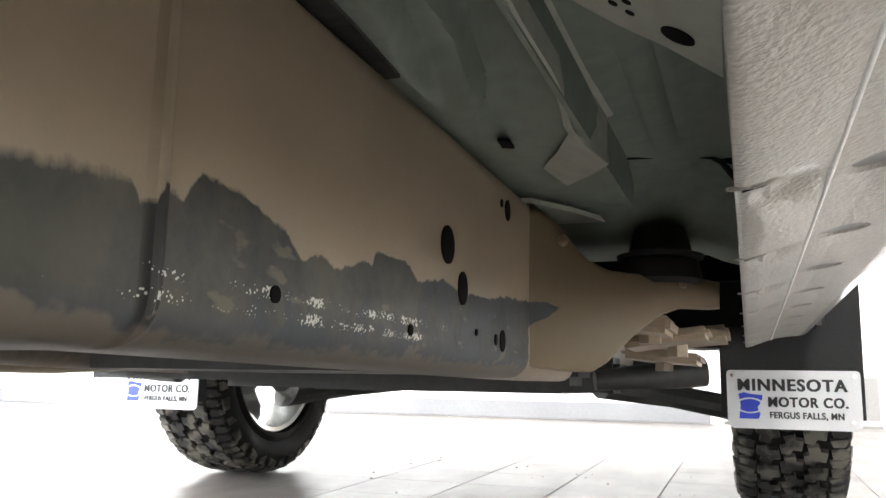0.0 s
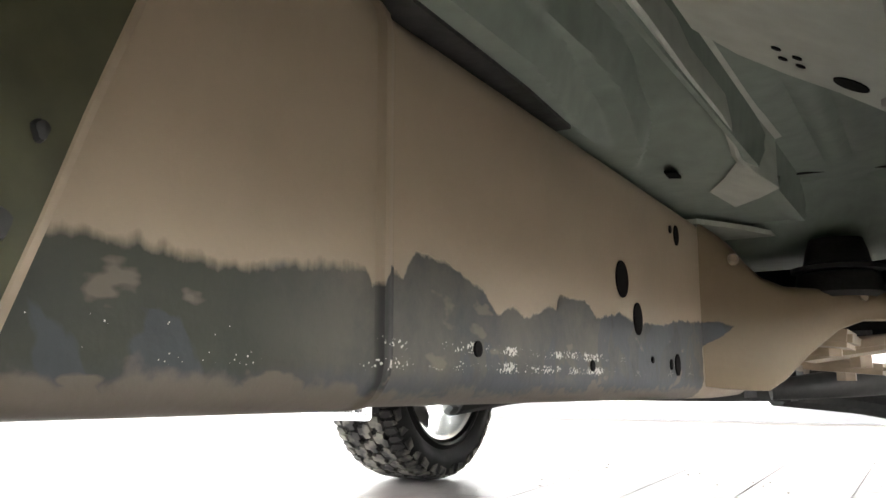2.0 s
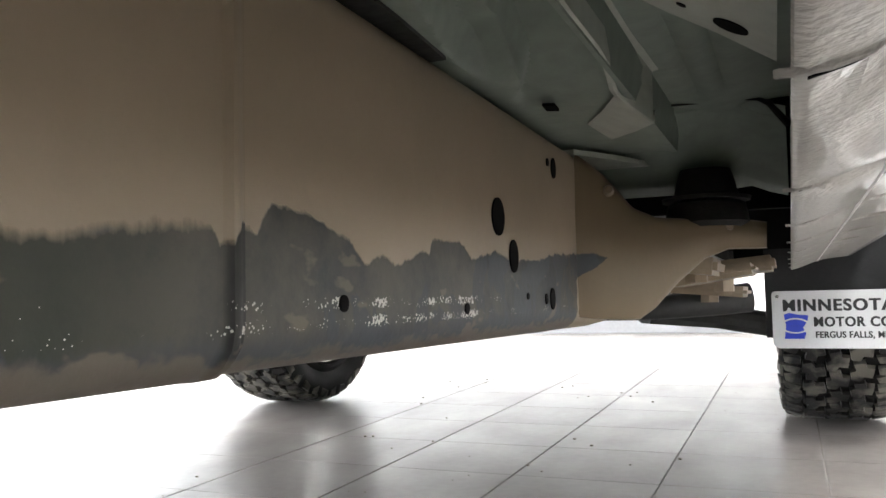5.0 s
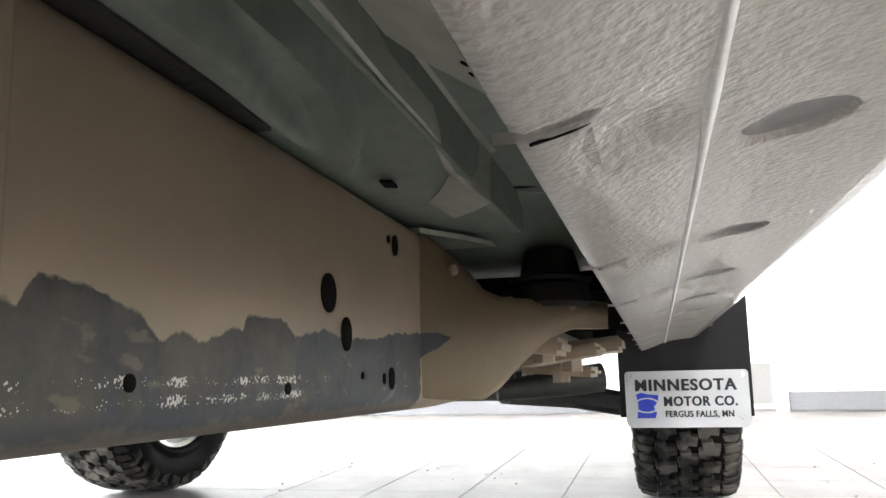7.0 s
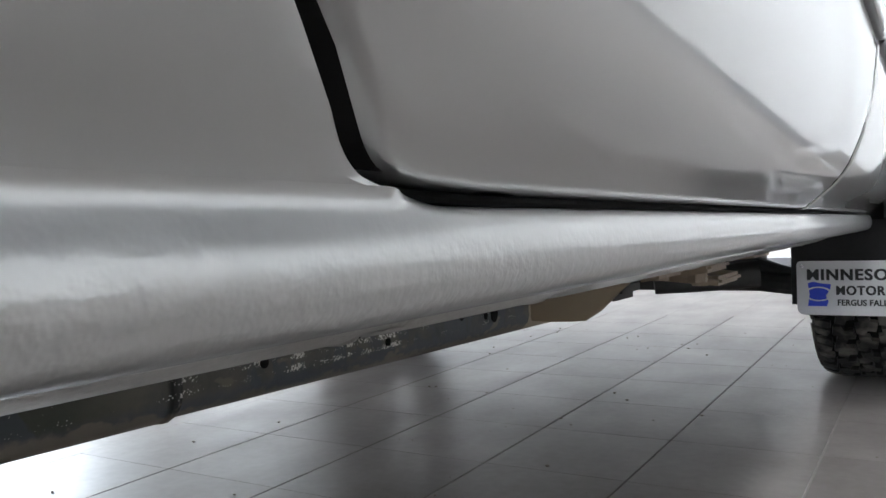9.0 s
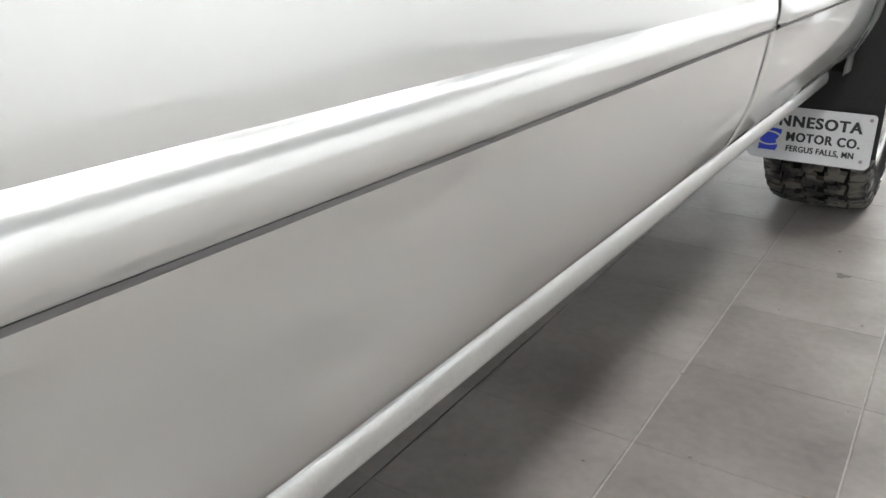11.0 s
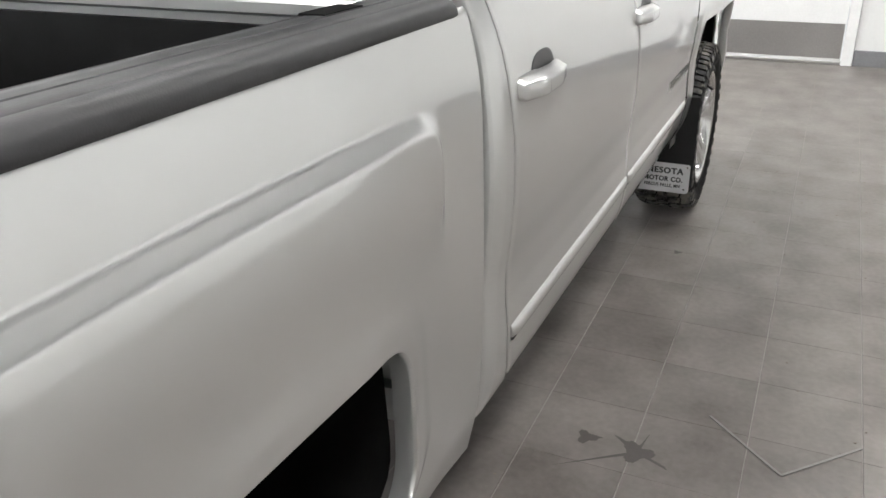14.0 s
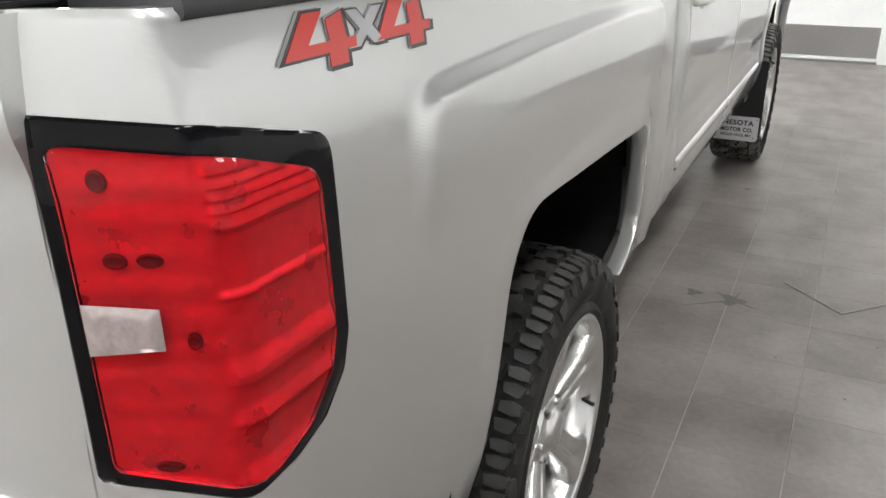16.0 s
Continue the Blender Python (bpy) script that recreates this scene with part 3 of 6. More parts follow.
        for o, w in ((0.0050, 0.0007),):
            bm = bmesh.new()
            add_grid(bm, [[(x, y + o + d * w, under_z(x, y + o) - 0.0005 + e) for d, e in ((-1, 0.002), (-1, 0), (1, 0), (1, 0.002))] for x in (0.787, 0.791, 0.796, 0.800)])
            part("drain_slit", bm, CAVITY, rocker)


build_body()
build_rocker()


def rail_material(name, tan_a, tan_b):
    """Tan wax over dark steel: the wax has come away below an uneven edge, with pale salt specks."""
    m = bpy.data.materials.new(name)
    m.use_nodes = True
    nt = m.node_tree
    b = nt.nodes["Principled BSDF"]

    def node(kind, **k):
        n = nt.nodes.new(kind)
        for key, v in k.items():
            n.inputs[key].default_value = v
        return n

    def math_node(op, a, c):
        n = nt.nodes.new("ShaderNodeMath")
        n.operation = op
        for i, s in enumerate((a, c)):
            if isinstance(s, (int, float)):
                n.inputs[i].default_value = s
            else:
                nt.links.new(s, n.inputs[i])
        return n.outputs[0]
    tc = nt.nodes.new("ShaderNodeTexCoord")
    sep = nt.nodes.new("ShaderNodeSeparateXYZ")
    nt.links.new(tc.outputs["Object"], sep.inputs[0])
    y, z = sep.outputs[1], sep.outputs[2]
    # edge height along the rail
    curve = nt.nodes.new("ShaderNodeFloatCurve")
    pos = math_node("DIVIDE", math_node("ADD", y, 2.8), 1.4)
    nt.links.new(pos, curve.inputs["Value"])
    c = curve.mapping.curves[0]
    for k, (a, h) in enumerate(RAIL_EDGE):
        p = ((a + 2.8) / 1.4, (h - 0.34) / 0.12)
        if k < 2:
            c.points[k].location = (0.0, p[1]) if k == 0 else p
        else:
            c.points.new(*p)
    for p in c.points:
        p.handle_type = "VECTOR"
    curve.mapping.update()
    edge = math_node("ADD", math_node("MULTIPLY", curve.outputs[0], 0.12), 0.34)
    wob = node("ShaderNodeTexNoise", Scale=90.0, Detail=6.0)
    nt.links.new(tc.outputs["Object"], wob.inputs["Vector"])
    edge = math_node("ADD", edge, math_node("MULTIPLY", math_node("SUBTRACT", wob.outputs["Fac"], 0.5), 0.009))
    # the bracket keeps its wax but for a pointed patch
    front = math_node("ADD", math_node("MULTIPLY", math_node("MAXIMUM", math_node("SUBTRACT", z, 0.414), 0.0), 1.1), -1.672)
    front = math_node("ADD", front, math_node("MULTIPLY", math_node("SUBTRACT", wob.outputs["Fac"], 0.5), 0.012))
    bare = math_node("LESS_THAN", y, front)
    dark = math_node("MULTIPLY", bare, math_node("GREATER_THAN", math_node("SUBTRACT", edge, z), 0.0))
    soft = nt.nodes.new("ShaderNodeMapRange")
    soft.inputs["From Min"].default_value, soft.inputs["From Max"].default_value = -0.0008, 0.0012
    haze = nt.nodes.new("ShaderNodeMapRange")
    haze.inputs["From Min"].default_value, haze.inputs["From Max"].default_value = -2.285, -2.30
    haze.inputs["To Min"].default_value, haze.inputs["To Max"].default_value = 0.0012, 0.0045
    nt.links.new(y, haze.inputs["Value"])
    nt.links.new(haze.outputs[0], soft.inputs["From Max"])
    streak = node("ShaderNodeTexNoise", Scale=260.0, Detail=3.0)
    smap = nt.nodes.new("ShaderNodeMapping")
    smap.inputs["Scale"].default_value = (1, 1, 0.12)
    nt.links.new(tc.outputs["Object"], smap.inputs[0])
    nt.links.new(smap.outputs[0], streak.inputs["Vector"])
    nt.links.new(math_node("ADD", math_node("SUBTRACT", edge, z), math_node("MULTIPLY", math_node("SUBTRACT", streak.outputs["Fac"], 0.5), haze.outputs[0])), soft.inputs["Value"])
    # wax left on in islands low down, and along the bottom
    def rear_hem():
        n = nt.nodes.new("ShaderNodeMapRange")
        n.inputs["From Min"].default_value, n.inputs["From Max"].default_value = -2.28, -2.34
        nt.links.new(y, n.inputs["Value"])
        return n.outputs[0]
    isl = node("ShaderNodeTexNoise", Scale=34.0, Detail=3.0)
    mp = nt.nodes.new("ShaderNodeMapping")
    mp.inputs["Location"].default_value = (3.1, 1.7, 0.4)
    mp.inputs["Scale"].default_value = (1, 0.7, 1.6)
    nt.links.new(tc.outputs["Object"], mp.inputs[0])
    nt.links.new(mp.outputs[0], isl.inputs["Vector"])
    low = nt.nodes.new("ShaderNodeMapRange")
    low.inputs["From Min"].default_value, low.inputs["From Max"].default_value = 0.386, 0.370
    low.inputs["To Max"].default_value = 0.13
    nt.links.new(z, low.inputs["Value"])
    isoft = nt.nodes.new("ShaderNodeMapRange")
    isoft.inputs["From Min"].default_value, isoft.inputs["From Max"].default_value = 0.630, 0.675
    nt.links.new(math_node("ADD", math_node("ADD", isl.outputs["Fac"], low.outputs[0]), math_node("MULTIPLY", math_node("SUBTRACT", wob.outputs["Fac"], 0.5), 0.10)), isoft.inputs["Value"])
    hem = nt.nodes.new("ShaderNodeMapRange")
    hem.interpolation_type = "SMOOTHSTEP"
    hem.inputs["From Min"].default_value, hem.inputs["From Max"].default_value = 0.3745, 0.3690
    nt.links.new(math_node("SUBTRACT", math_node("ADD", z, math_node("ADD", math_node("MULTIPLY", math_node("SUBTRACT", isl.outputs["Fac"], 0.5), 0.022), math_node("MULTIPLY", math_node("SUBTRACT", wob.outputs["Fac"], 0.5), 0.014))), math_node("MULTIPLY", rear_hem(), 0.008)), hem.inputs["Value"])
    island = math_node("MAXIMUM", isoft.outputs[0], hem.outputs[0])
    # base colours
    big = node("ShaderNodeTexNoise", Scale=9.0, Detail=6.0)
    nt.links.new(tc.outputs["Object"], big.inputs["Vector"])
    tan = nt.nodes.new("ShaderNodeMix")
    tan.data_type = "RGBA"
    tan.inputs["A"].default_value, tan.inputs["B"].default_value = tan_a, tan_b
    nt.links.new(big.outputs["Fac"], tan.inputs["Factor"])
    dk = nt.nodes.new("ShaderNodeMix")
    dk.data_type = "RGBA"
    dk.inputs["A"].default_value, dk.inputs["B"].default_value = (0.028, 0.036, 0.039, 1), (0.098, 0.091, 0.073, 1)
    mott = nt.nodes.new("ShaderNodeMapRange")
    mott.inputs["From Min"].default_value, mott.inputs["From Max"].default_value = 0.80, 1.22
    patchy = node("ShaderNodeTexNoise", Scale=26.0, Detail=8.0, Roughness=0.7)
    nt.links.new(tc.outputs["Object"], patchy.inputs["Vector"])
    behind = nt.nodes.new("ShaderNodeMapRange")
    behind.inputs["From Min"].default_value, behind.inputs["From Max"].default_value = -2.20, -2.30
    behind.inputs["To Max"].default_value = 0.14
    nt.links.new(y, behind.inputs["Value"])
    nt.links.new(math_node("ADD", behind.outputs[0], math_node("ADD", big.outputs["Fac"], patchy.outputs["Fac"])), mott.inputs["Value"])
    nt.links.new(mott.outputs[0], dk.inputs["Factor"])
    # green cast behind the weld, slate patches with sharp borders elsewhere
    olive = nt.nodes.new("ShaderNodeMix")
    olive.data_type = "RGBA"
    olive.inputs["B"].default_value = (0.022, 0.029, 0.018, 1)
    rear = nt.nodes.new("ShaderNodeMapRange")
    rear.inputs["From Min"].default_value, rear.inputs["From Max"].default_value, rear.inputs["To Max"].default_value = -2.29, -2.36, 0.75
    nt.links.new(y, rear.inputs["Value"])
    nt.links.new(dk.outputs["Result"], olive.inputs["A"])
    nt.links.new(rear.outputs[0], olive.inputs["Factor"])
    patch = node("ShaderNodeTexNoise", Scale=17.0, Detail=4.0, Distortion=0.6)
    pmap = nt.nodes.new("ShaderNodeMapping")
    pmap.inputs["Location"].default_value = (0.7, 5.3, 1.9)
    nt.links.new(tc.outputs["Object"], pmap.inputs[0])
    nt.links.new(pmap.outputs[0], patch.inputs["Vector"])
    pedge = nt.nodes.new("ShaderNodeMapRange")
    pedge.inputs["From Min"].default_value, pedge.inputs["From Max"].default_value, pedge.inputs["To Max"].default_value = 0.525, 0.545, 0.70
    nt.links.new(patch.outputs["Fac"], pedge.inputs["Value"])
    slate = nt.nodes.new("ShaderNodeMix")
    slate.data_type = "RGBA"
    slate.inputs["B"].default_value = (0.048, 0.058, 0.068, 1)
    nt.links.new(olive.outputs["Result"], slate.inputs["A"])
    nt.links.new(pedge.outputs[0], slate.inputs["Factor"])
    dk = slate
    # bluish sheen along the rail's bottom, mixed into the base colour
    foot = nt.nodes.new("ShaderNodeMapRange")
    foot.interpolation_type = "SMOOTHSTEP"
    foot.inputs["From Min"].default_value, foot.inputs["From Max"].default_value = 0.388, 0.374
    nt.links.new(math_node("ADD", z, math_node("MULTIPLY", math_node("SUBTRACT", wob.outputs["Fac"], 0.5), 0.01)), foot.inputs["Value"])
    # the bead's shading on the bare steel, painted as a near-black line
    seam = nt.nodes.new("ShaderNodeMapRange")
    seam.interpolation_type = "SMOOTHSTEP"
    seam.inputs["From Min"].default_value, seam.inputs["From Max"].default_value = 0.0080, 0.0050
    nt.links.new(math_node("ABSOLUTE", math_node("ADD", y, 2.271), 0), seam.inputs["Value"])
    foot_sheen = nt.nodes.new("ShaderNodeMix")
    foot_sheen.data_type = "RGBA"
    foot_sheen.inputs["B"].default_value = (0.066, 0.076, 0.088, 1)
    nt.links.new(dk.outputs["Result"], foot_sheen.inputs["A"])
    nt.links.new(math_node("MULTIPLY", foot.outputs[0], 0.8), foot_sheen.inputs["Factor"])
    dk = nt.nodes.new("ShaderNodeMix")
    dk.data_type = "RGBA"
    dk.inputs["B"].default_value = (0.012, 0.012, 0.012, 1)
    nt.links.new(foot_sheen.outputs["Result"], dk.inputs["A"])
    nt.links.new(math_node("MULTIPLY", seam.outputs[0], math_node("ADD", 0.30, patchy.outputs["Fac"])), dk.inputs["Factor"])
    grime = nt.nodes.new("ShaderNodeMix")
    grime.data_type = "RGBA"
    grime.inputs["B"].default_value = (0.165, 0.138, 0.105, 1)
    nt.links.new(dk.outputs["Result"], grime.inputs["A"])
    nt.links.new(math_node("MULTIPLY", island, 0.75), grime.inputs["Factor"])
    mix = nt.nodes.new("ShaderNodeMix")
    mix.data_type = "RGBA"
    nt.links.new(tan.outputs["Result"], mix.inputs["A"])
    nt.links.new(grime.outputs["Result"], mix.inputs["B"])
    nt.links.new(math_node("MULTIPLY", soft.outputs[0], bare), mix.inputs["Factor"])
    # the weld bead's shading painted as a brown line on the wax
    weld = nt.nodes.new("ShaderNodeMapRange")
    weld.interpolation_type = "SMOOTHSTEP"
    weld.inputs["From Min"].default_value, weld.inputs["From Max"].default_value = 0.0032, 0.0008
    nt.links.new(math_node("ABSOLUTE", math_node("ADD", y, 2.2645), 0), weld.inputs["Value"])
    wm = nt.nodes.new("ShaderNodeMix")
    wm.data_type = "RGBA"
    wm.inputs["B"].default_value = (0.13, 0.105, 0.075, 1)
    nt.links.new(mix.outputs["Result"], wm.inputs["A"])
    nt.links.new(math_node("MULTIPLY", weld.outputs[0], math_node("MULTIPLY", patchy.outputs["Fac"], math_node("SUBTRACT", 1.0, dark))), wm.inputs["Factor"])
    mix = wm
    # salt specks in a band
    vor = node("ShaderNodeTexVoronoi", Scale=480.0)
    nt.links.new(tc.outputs["Object"], vor.inputs["Vector"])
    clump = node("ShaderNodeTexNoise", Scale=42.0, Detail=3.0)
    nt.links.new(tc.outputs["Object"], clump.inputs["Vector"])
    band = nt.nodes.new("ShaderNodeMapRange")
    band.interpolation_type = "SMOOTHSTEP"
    band.inputs["From Min"].default_value, band.inputs["From Max"].default_value = 0.0055, 0.001
    nt.links.new(math_node("ABSOLUTE", math_node("SUBTRACT", math_node("ABSOLUTE", math_node("SUBTRACT", z, 0.392), 0), 0.0050), 0), band.inputs["Value"])
    win = nt.nodes.new("ShaderNodeMapRange")
    win.interpolation_type = "SMOOTHSTEP"
    win.inputs["From Min"].default_value, win.inputs["From Max"].default_value = 0.20, 0.10
    win.inputs["To Min"].default_value = 0.45
    nt.links.new(math_node("ABSOLUTE", math_node("ADD", y, 2.11), 0), win.inputs["Value"])
    dens = math_node("MULTIPLY", win.outputs[0], math_node("MULTIPLY", math_node("MULTIPLY", clump.outputs["Fac"], clump.outputs["Fac"]), math_node("ADD", math_node("MULTIPLY", band.outputs[0], 1.25), 0.15)))
    speck = math_node("LESS_THAN", vor.outputs["Distance"], math_node("MULTIPLY", math_node("SUBTRACT", dens, 0.115), 1.5))
    speck = math_node("MULTIPLY", speck, dark)
    sp = nt.nodes.new("ShaderNodeMix")
    sp.data_type = "RGBA"
    sp.inputs["B"].default_value = (0.62, 0.60, 0.55, 1)
    nt.links.new(mix.outputs["Result"], sp.inputs["A"])
    nt.links.new(speck, sp.inputs["Factor"])
    nt.links.new(sp.outputs["Result"], b.inputs["Base Color"])
    rough = nt.nodes.new("ShaderNodeMapRange")
    rough.inputs["To Min"].default_value, rough.inputs["To Max"].default_value = 0.45, 0.50
    nt.links.new(soft.outputs[0], rough.inputs["Value"])
    nt.links.new(rough.outputs[0], b.inputs["Roughness"])
    b.inputs["Specular IOR Level"].default_value = 0.36
    bp = node("ShaderNodeBump", Strength=0.35, Distance=0.002)
    fine = node("ShaderNodeTexNoise", Scale=140.0, Detail=3.0)
    nt.links.new(tc.outputs["Object"], fine.inputs["Vector"])
    hgt = math_node("ADD", math_node("MULTIPLY", fine.outputs["Fac"], 0.35), math_node("SUBTRACT", 1.0, math_node("MULTIPLY", soft.outputs[0], bare)))
    nt.links.new(hgt, bp.inputs["Height"])
    nt.links.new(bp.outputs[0], b.inputs["Normal"])
    return m


# the wax edge's height along the rail (y, z in the truck's own frame)
RAIL_EDGE = [(-2.8, 0.427), (-2.40, 0.425), (-2.37, 0.422), (-2.33, 0.428), (-2.30, 0.432), (-2.287, 0.430), (-2.277, 0.418), (-2.272, 0.432), (-2.258, 0.432), (-2.254, 0.427), (-2.243, 0.443),
             (-2.215, 0.442), (-2.17, 0.431), (-2.157, 0.418), (-2.134, 0.424), (-2.112, 0.419), (-2.08, 0.429), (-2.066, 0.428), (-2.062, 0.437), (-2.012, 0.439), (-1.99, 0.427),
             (-1.94, 0.435), (-1.895, 0.430), (-1.82, 0.432), (-1.76, 0.440), (-1.66, 0.445), (-1.642, 0.440), (-1.628, 0.420), (-1.612, 0.36), (-1.4, 0.35)]


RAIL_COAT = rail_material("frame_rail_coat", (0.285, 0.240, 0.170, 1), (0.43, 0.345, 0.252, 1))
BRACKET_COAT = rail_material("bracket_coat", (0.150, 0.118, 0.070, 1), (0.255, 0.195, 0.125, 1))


def rail_section(z0, z1, x1, w=0.10, r=0.022):
    """A rounded box section, closed, from the lower outer corner on."""
    pts = []
    for cx, cz, a0 in ((x1 - r, z0 + r, -90), (x1 - r, z1 - r, 0), (x1 - w + r, z1 - r, 90), (x1 - w + r, z0 + r, 180)):
        for i in range(5):
            a = radians(a0 + 90 * i / 4)
            pts.append((cx + r * math.cos(a), cz + r * math.sin(a)))
    return pts


def build_rails():
    m = RAIL_COAT
    RAIL_X, WELD = 0.5665, -2.271
    for side in (1, -1):
        bm = bmesh.new()
        rows = []
        for y in [-2.75 + 0.03 * i for i in range(16)] + [-2.2820, -2.2785, -2.2770, -2.2755, -2.2735, -2.2710, -2.2685, -2.2665, -2.2650, -2.2635, -2.2600, -2.2500] + [-2.225 + 0.03 * i for i in range(20)] + [-1.55, -1.3, -1.0, -0.6, -0.2, 0.4, 0.85]:
            lap = 0.0015 if y < -2.270 else 0.0
            bead = 0.0036 * smoothstep(0.0070, 0.0045, abs(y - WELD))
            x1 = RAIL_X + bead - 0.14 * smoothstep(-1.45, -0.9, y)
            zt = 0.5665 - 0.012 * (y + 2.0)
            zb = 0.3645 - 0.008 * (y + 2.0) + 0.05 * smoothstep(-1.4, -0.6, y)
            rows.append([(side * (px + (lap if px > 0.55 else 0)), y, pz) for px, pz in rail_section(zb - lap, zt + lap, x1)])
        g = add_grid(bm, rows, closed_u=True)
        bm.faces.new(g[0])
        bm.faces.new(g[-1])
        part("frame_rail", bm, m, truck, "frame rail with tan wax flaking off dark steel")
        if side < 0:
            continue
        # weld bead, slots and bolts on the outer face
        def oval(y, z, ry, rz, rot=0.0):
            o = bmesh.new()
            vs = []
            for i in range(20):
                a = 2 * math.pi * i / 20
                dy, dz = ry * math.cos(a), rz * math.sin(a)
                c, s = math.cos(rot), math.sin(rot)
                vs.append((y + dy * c - dz * s, z + dy * s + dz * c))
            add_prism(o, vs, RAIL_X - 0.004, RAIL_X + 0.0012, "x")
            return part("slot_hole", o, CAVITY, truck)
        oval(-1.930, 0.4635, 0.0150, 0.0155)
        oval(-1.892, 0.4330, 0.0115, 0.0140)
        oval(-1.757, 0.5270, 0.0085, 0.0105)
        oval(-1.778, 0.5300, 0.004, 0.004)
        oval(-1.773, 0.3960, 0.0085, 0.0105)
        oval(-1.795, 0.3960, 0.004, 0.005)
        oval(-1.854, 0.3990, 0.003, 0.003)
        oval(-2.179, 0.3970, 0.0045, 0.0045)
        oval(-2.003, 0.3910, 0.004, 0.004)


def build_underbody():
    # floor pan pressed with long ribs
    bm = bmesh.new()
    rows = []
    half = [0.02 * i for i in range(27)] + [0.54 + 0.0022 * i for i in range(58)] + [0.670, 0.676, 0.684] + [0.692 + 0.004 * i for i in range(28)]
    for j in range(170):
        y = -2.80 + 1.24 * j / 169
        row = []
        for x in [-q for q in half[:0:-1]] + half:
            a = abs(x)
            # a low flange by the rail, two stepped bays closed in front, a step up outside the channel
            xa = 0.594 + (0.568 - 0.594) * smoothstep(-2.16, -1.99, y)
            xb = 0.604 - 0.008 * smoothstep(-2.10, -1.93, y) - 0.030 * smoothstep(-1.95, -1.86, y)
            z = 0.569 + 0.05 * smoothstep(0.50, 0.30, a)
            z += 0.030 * smoothstep(xa - 0.004, xa + 0.007, a) * smoothstep(-1.945, -2.01, y)
            z += 0.034 * smoothstep(xb - 0.003, xb + 0.005, a) * smoothstep(-1.84, -1.97, y)
            z = z + (0.566 - z) * smoothstep(0.648, 0.662, a)
            out = 0.606 + 0.012 * smoothstep(0.70, 0.78, a)
            for c in (0.700, 0.728):
                out += 0.005 * math.exp(-((a - c) / 0.005) ** 2) * smoothstep(-1.98, -1.90, y) * smoothstep(-1.62, -1.70, y)
            z = z if a < 0.667 else out
            row.append((x, y, z))
        rows.append(row)
    add_grid(bm, rows)
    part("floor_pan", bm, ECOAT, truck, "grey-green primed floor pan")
    # dark sheet that draws the shade in the gap between rail and pan
    bm = bmesh.new()
    add_prism(bm, [(0.490, -2.72), (0.581, -2.72), (0.579, -2.30), (0.573, -2.12), (0.566, -2.03), (0.490, -2.03)], 0.5655, 0.5682, "z")
    part("rail_gap_shade", bm, STEEL_DARK, truck, "dark strip standing in for the shaded gap above the frame rail")
    # hat channel along the pan, with a folded end
    bm = bmesh.new()
    rows = []
    for y, x, z in ((-2.75, 0.673, 0.568), (-2.18, 0.671, 0.568), (-2.08, 0.668, 0.568), (-2.0, 0.668, 0.568), (-1.955, 0.666, 0.5675), (-1.92, 0.662, 0.567),
                    (-1.880, 0.656, 0.567), (-1.862, 0.656, 0.566), (-1.845, 0.662, 0.560), (-1.822, 0.6745, 0.5515), (-1.816, 0.677, 0.550)):
        top = 0.668 + 0.004 * smoothstep(-1.90, -1.82, y)
        rows.append([(x - 0.006, y, z + 0.002), (x - 0.002, y, z), (x, y, z + 0.0008), (x + 0.2 * (top - x), y, z + 0.2 * (0.606 - z)), (top, y + (0.03 if y > -1.86 else 0.0), 0.6045), (top + 0.008, y + (0.03 if y > -1.86 else 0.0), 0.6065)])
    add_grid(bm, rows)
    channel = part("hat_channel", bm, ECOAT_LIT, truck)
    # folded end that turns back to the rail
    bm = bmesh.new()
    add_grid(bm, [[(0.651, -1.866, 0.566), (0.677, -1.817, 0.550), (0.678, -1.815, 0.562)], [(0.630, -1.815, 0.566), (0.653, -1.772, 0.553), (0.654, -1.770, 0.570)], [(0.603, -1.757, 0.568), (0.620, -1.722, 0.557), (0.621, -1.720, 0.574)]])
    part("folded_end", bm, ECOAT_LIT, channel)
    bm = bmesh.new()
    add_prism(bm, [(0.590, -1.872), (0.600, -1.868), (0.598, -1.845), (0.588, -1.850)], 0.5635, 0.566, "z")
    part("slot", bm, CAVITY, channel, smooth=0)
    # outrigger towards the sill, with holes
    def lean(x):
        return 0.5755 - 0.533 * (x - 0.683)
    out = [(0.683, -2.136), (0.702, -2.110), (0.726, -2.097), (0.751, -2.090), (0.780, -2.074), (0.786, -2.45), (0.683, -2.45)]
    bm = bmesh.new()
    add_prism(bm, out, 0.0, 0.0022, "z")
    for v in bm.verts:
        v.co.z += lean(v.co.x)
    rig = part("outrigger", bm, ECOAT_LIT, truck)

    def hole(x, y, rx, ry, z, parent, tilt=0.0):
        o = bmesh.new()
        add_prism(o, [(x + rx * math.cos(2 * math.pi * i / 20), y + ry * math.sin(2 * math.pi * i / 20)) for i in range(20)], z - 0.0008, z + 0.0015, "z")
        for v in o.verts:
            v.co.z -= tilt * (v.co.x - x)
        part("hole", o, CAVITY, parent)
    hole(0.759, -2.113, 0.0085, 0.0095, lean(0.759), rig, 0.533)
    for hx, hy in ((0.727, -2.142), (0.736, -2.135), (0.728, -2.127), (0.736, -2.122)):
        hole(hx, hy, 0.0024, 0.0024, lean(hx), rig, 0.533)
    # inner side of the sill and the toe board
    part("inner_sill", box(0.792, 0.798, -2.66, -0.60, 0.459, 0.66), ECOAT, truck)
    bm = bmesh.new()
    rows = []
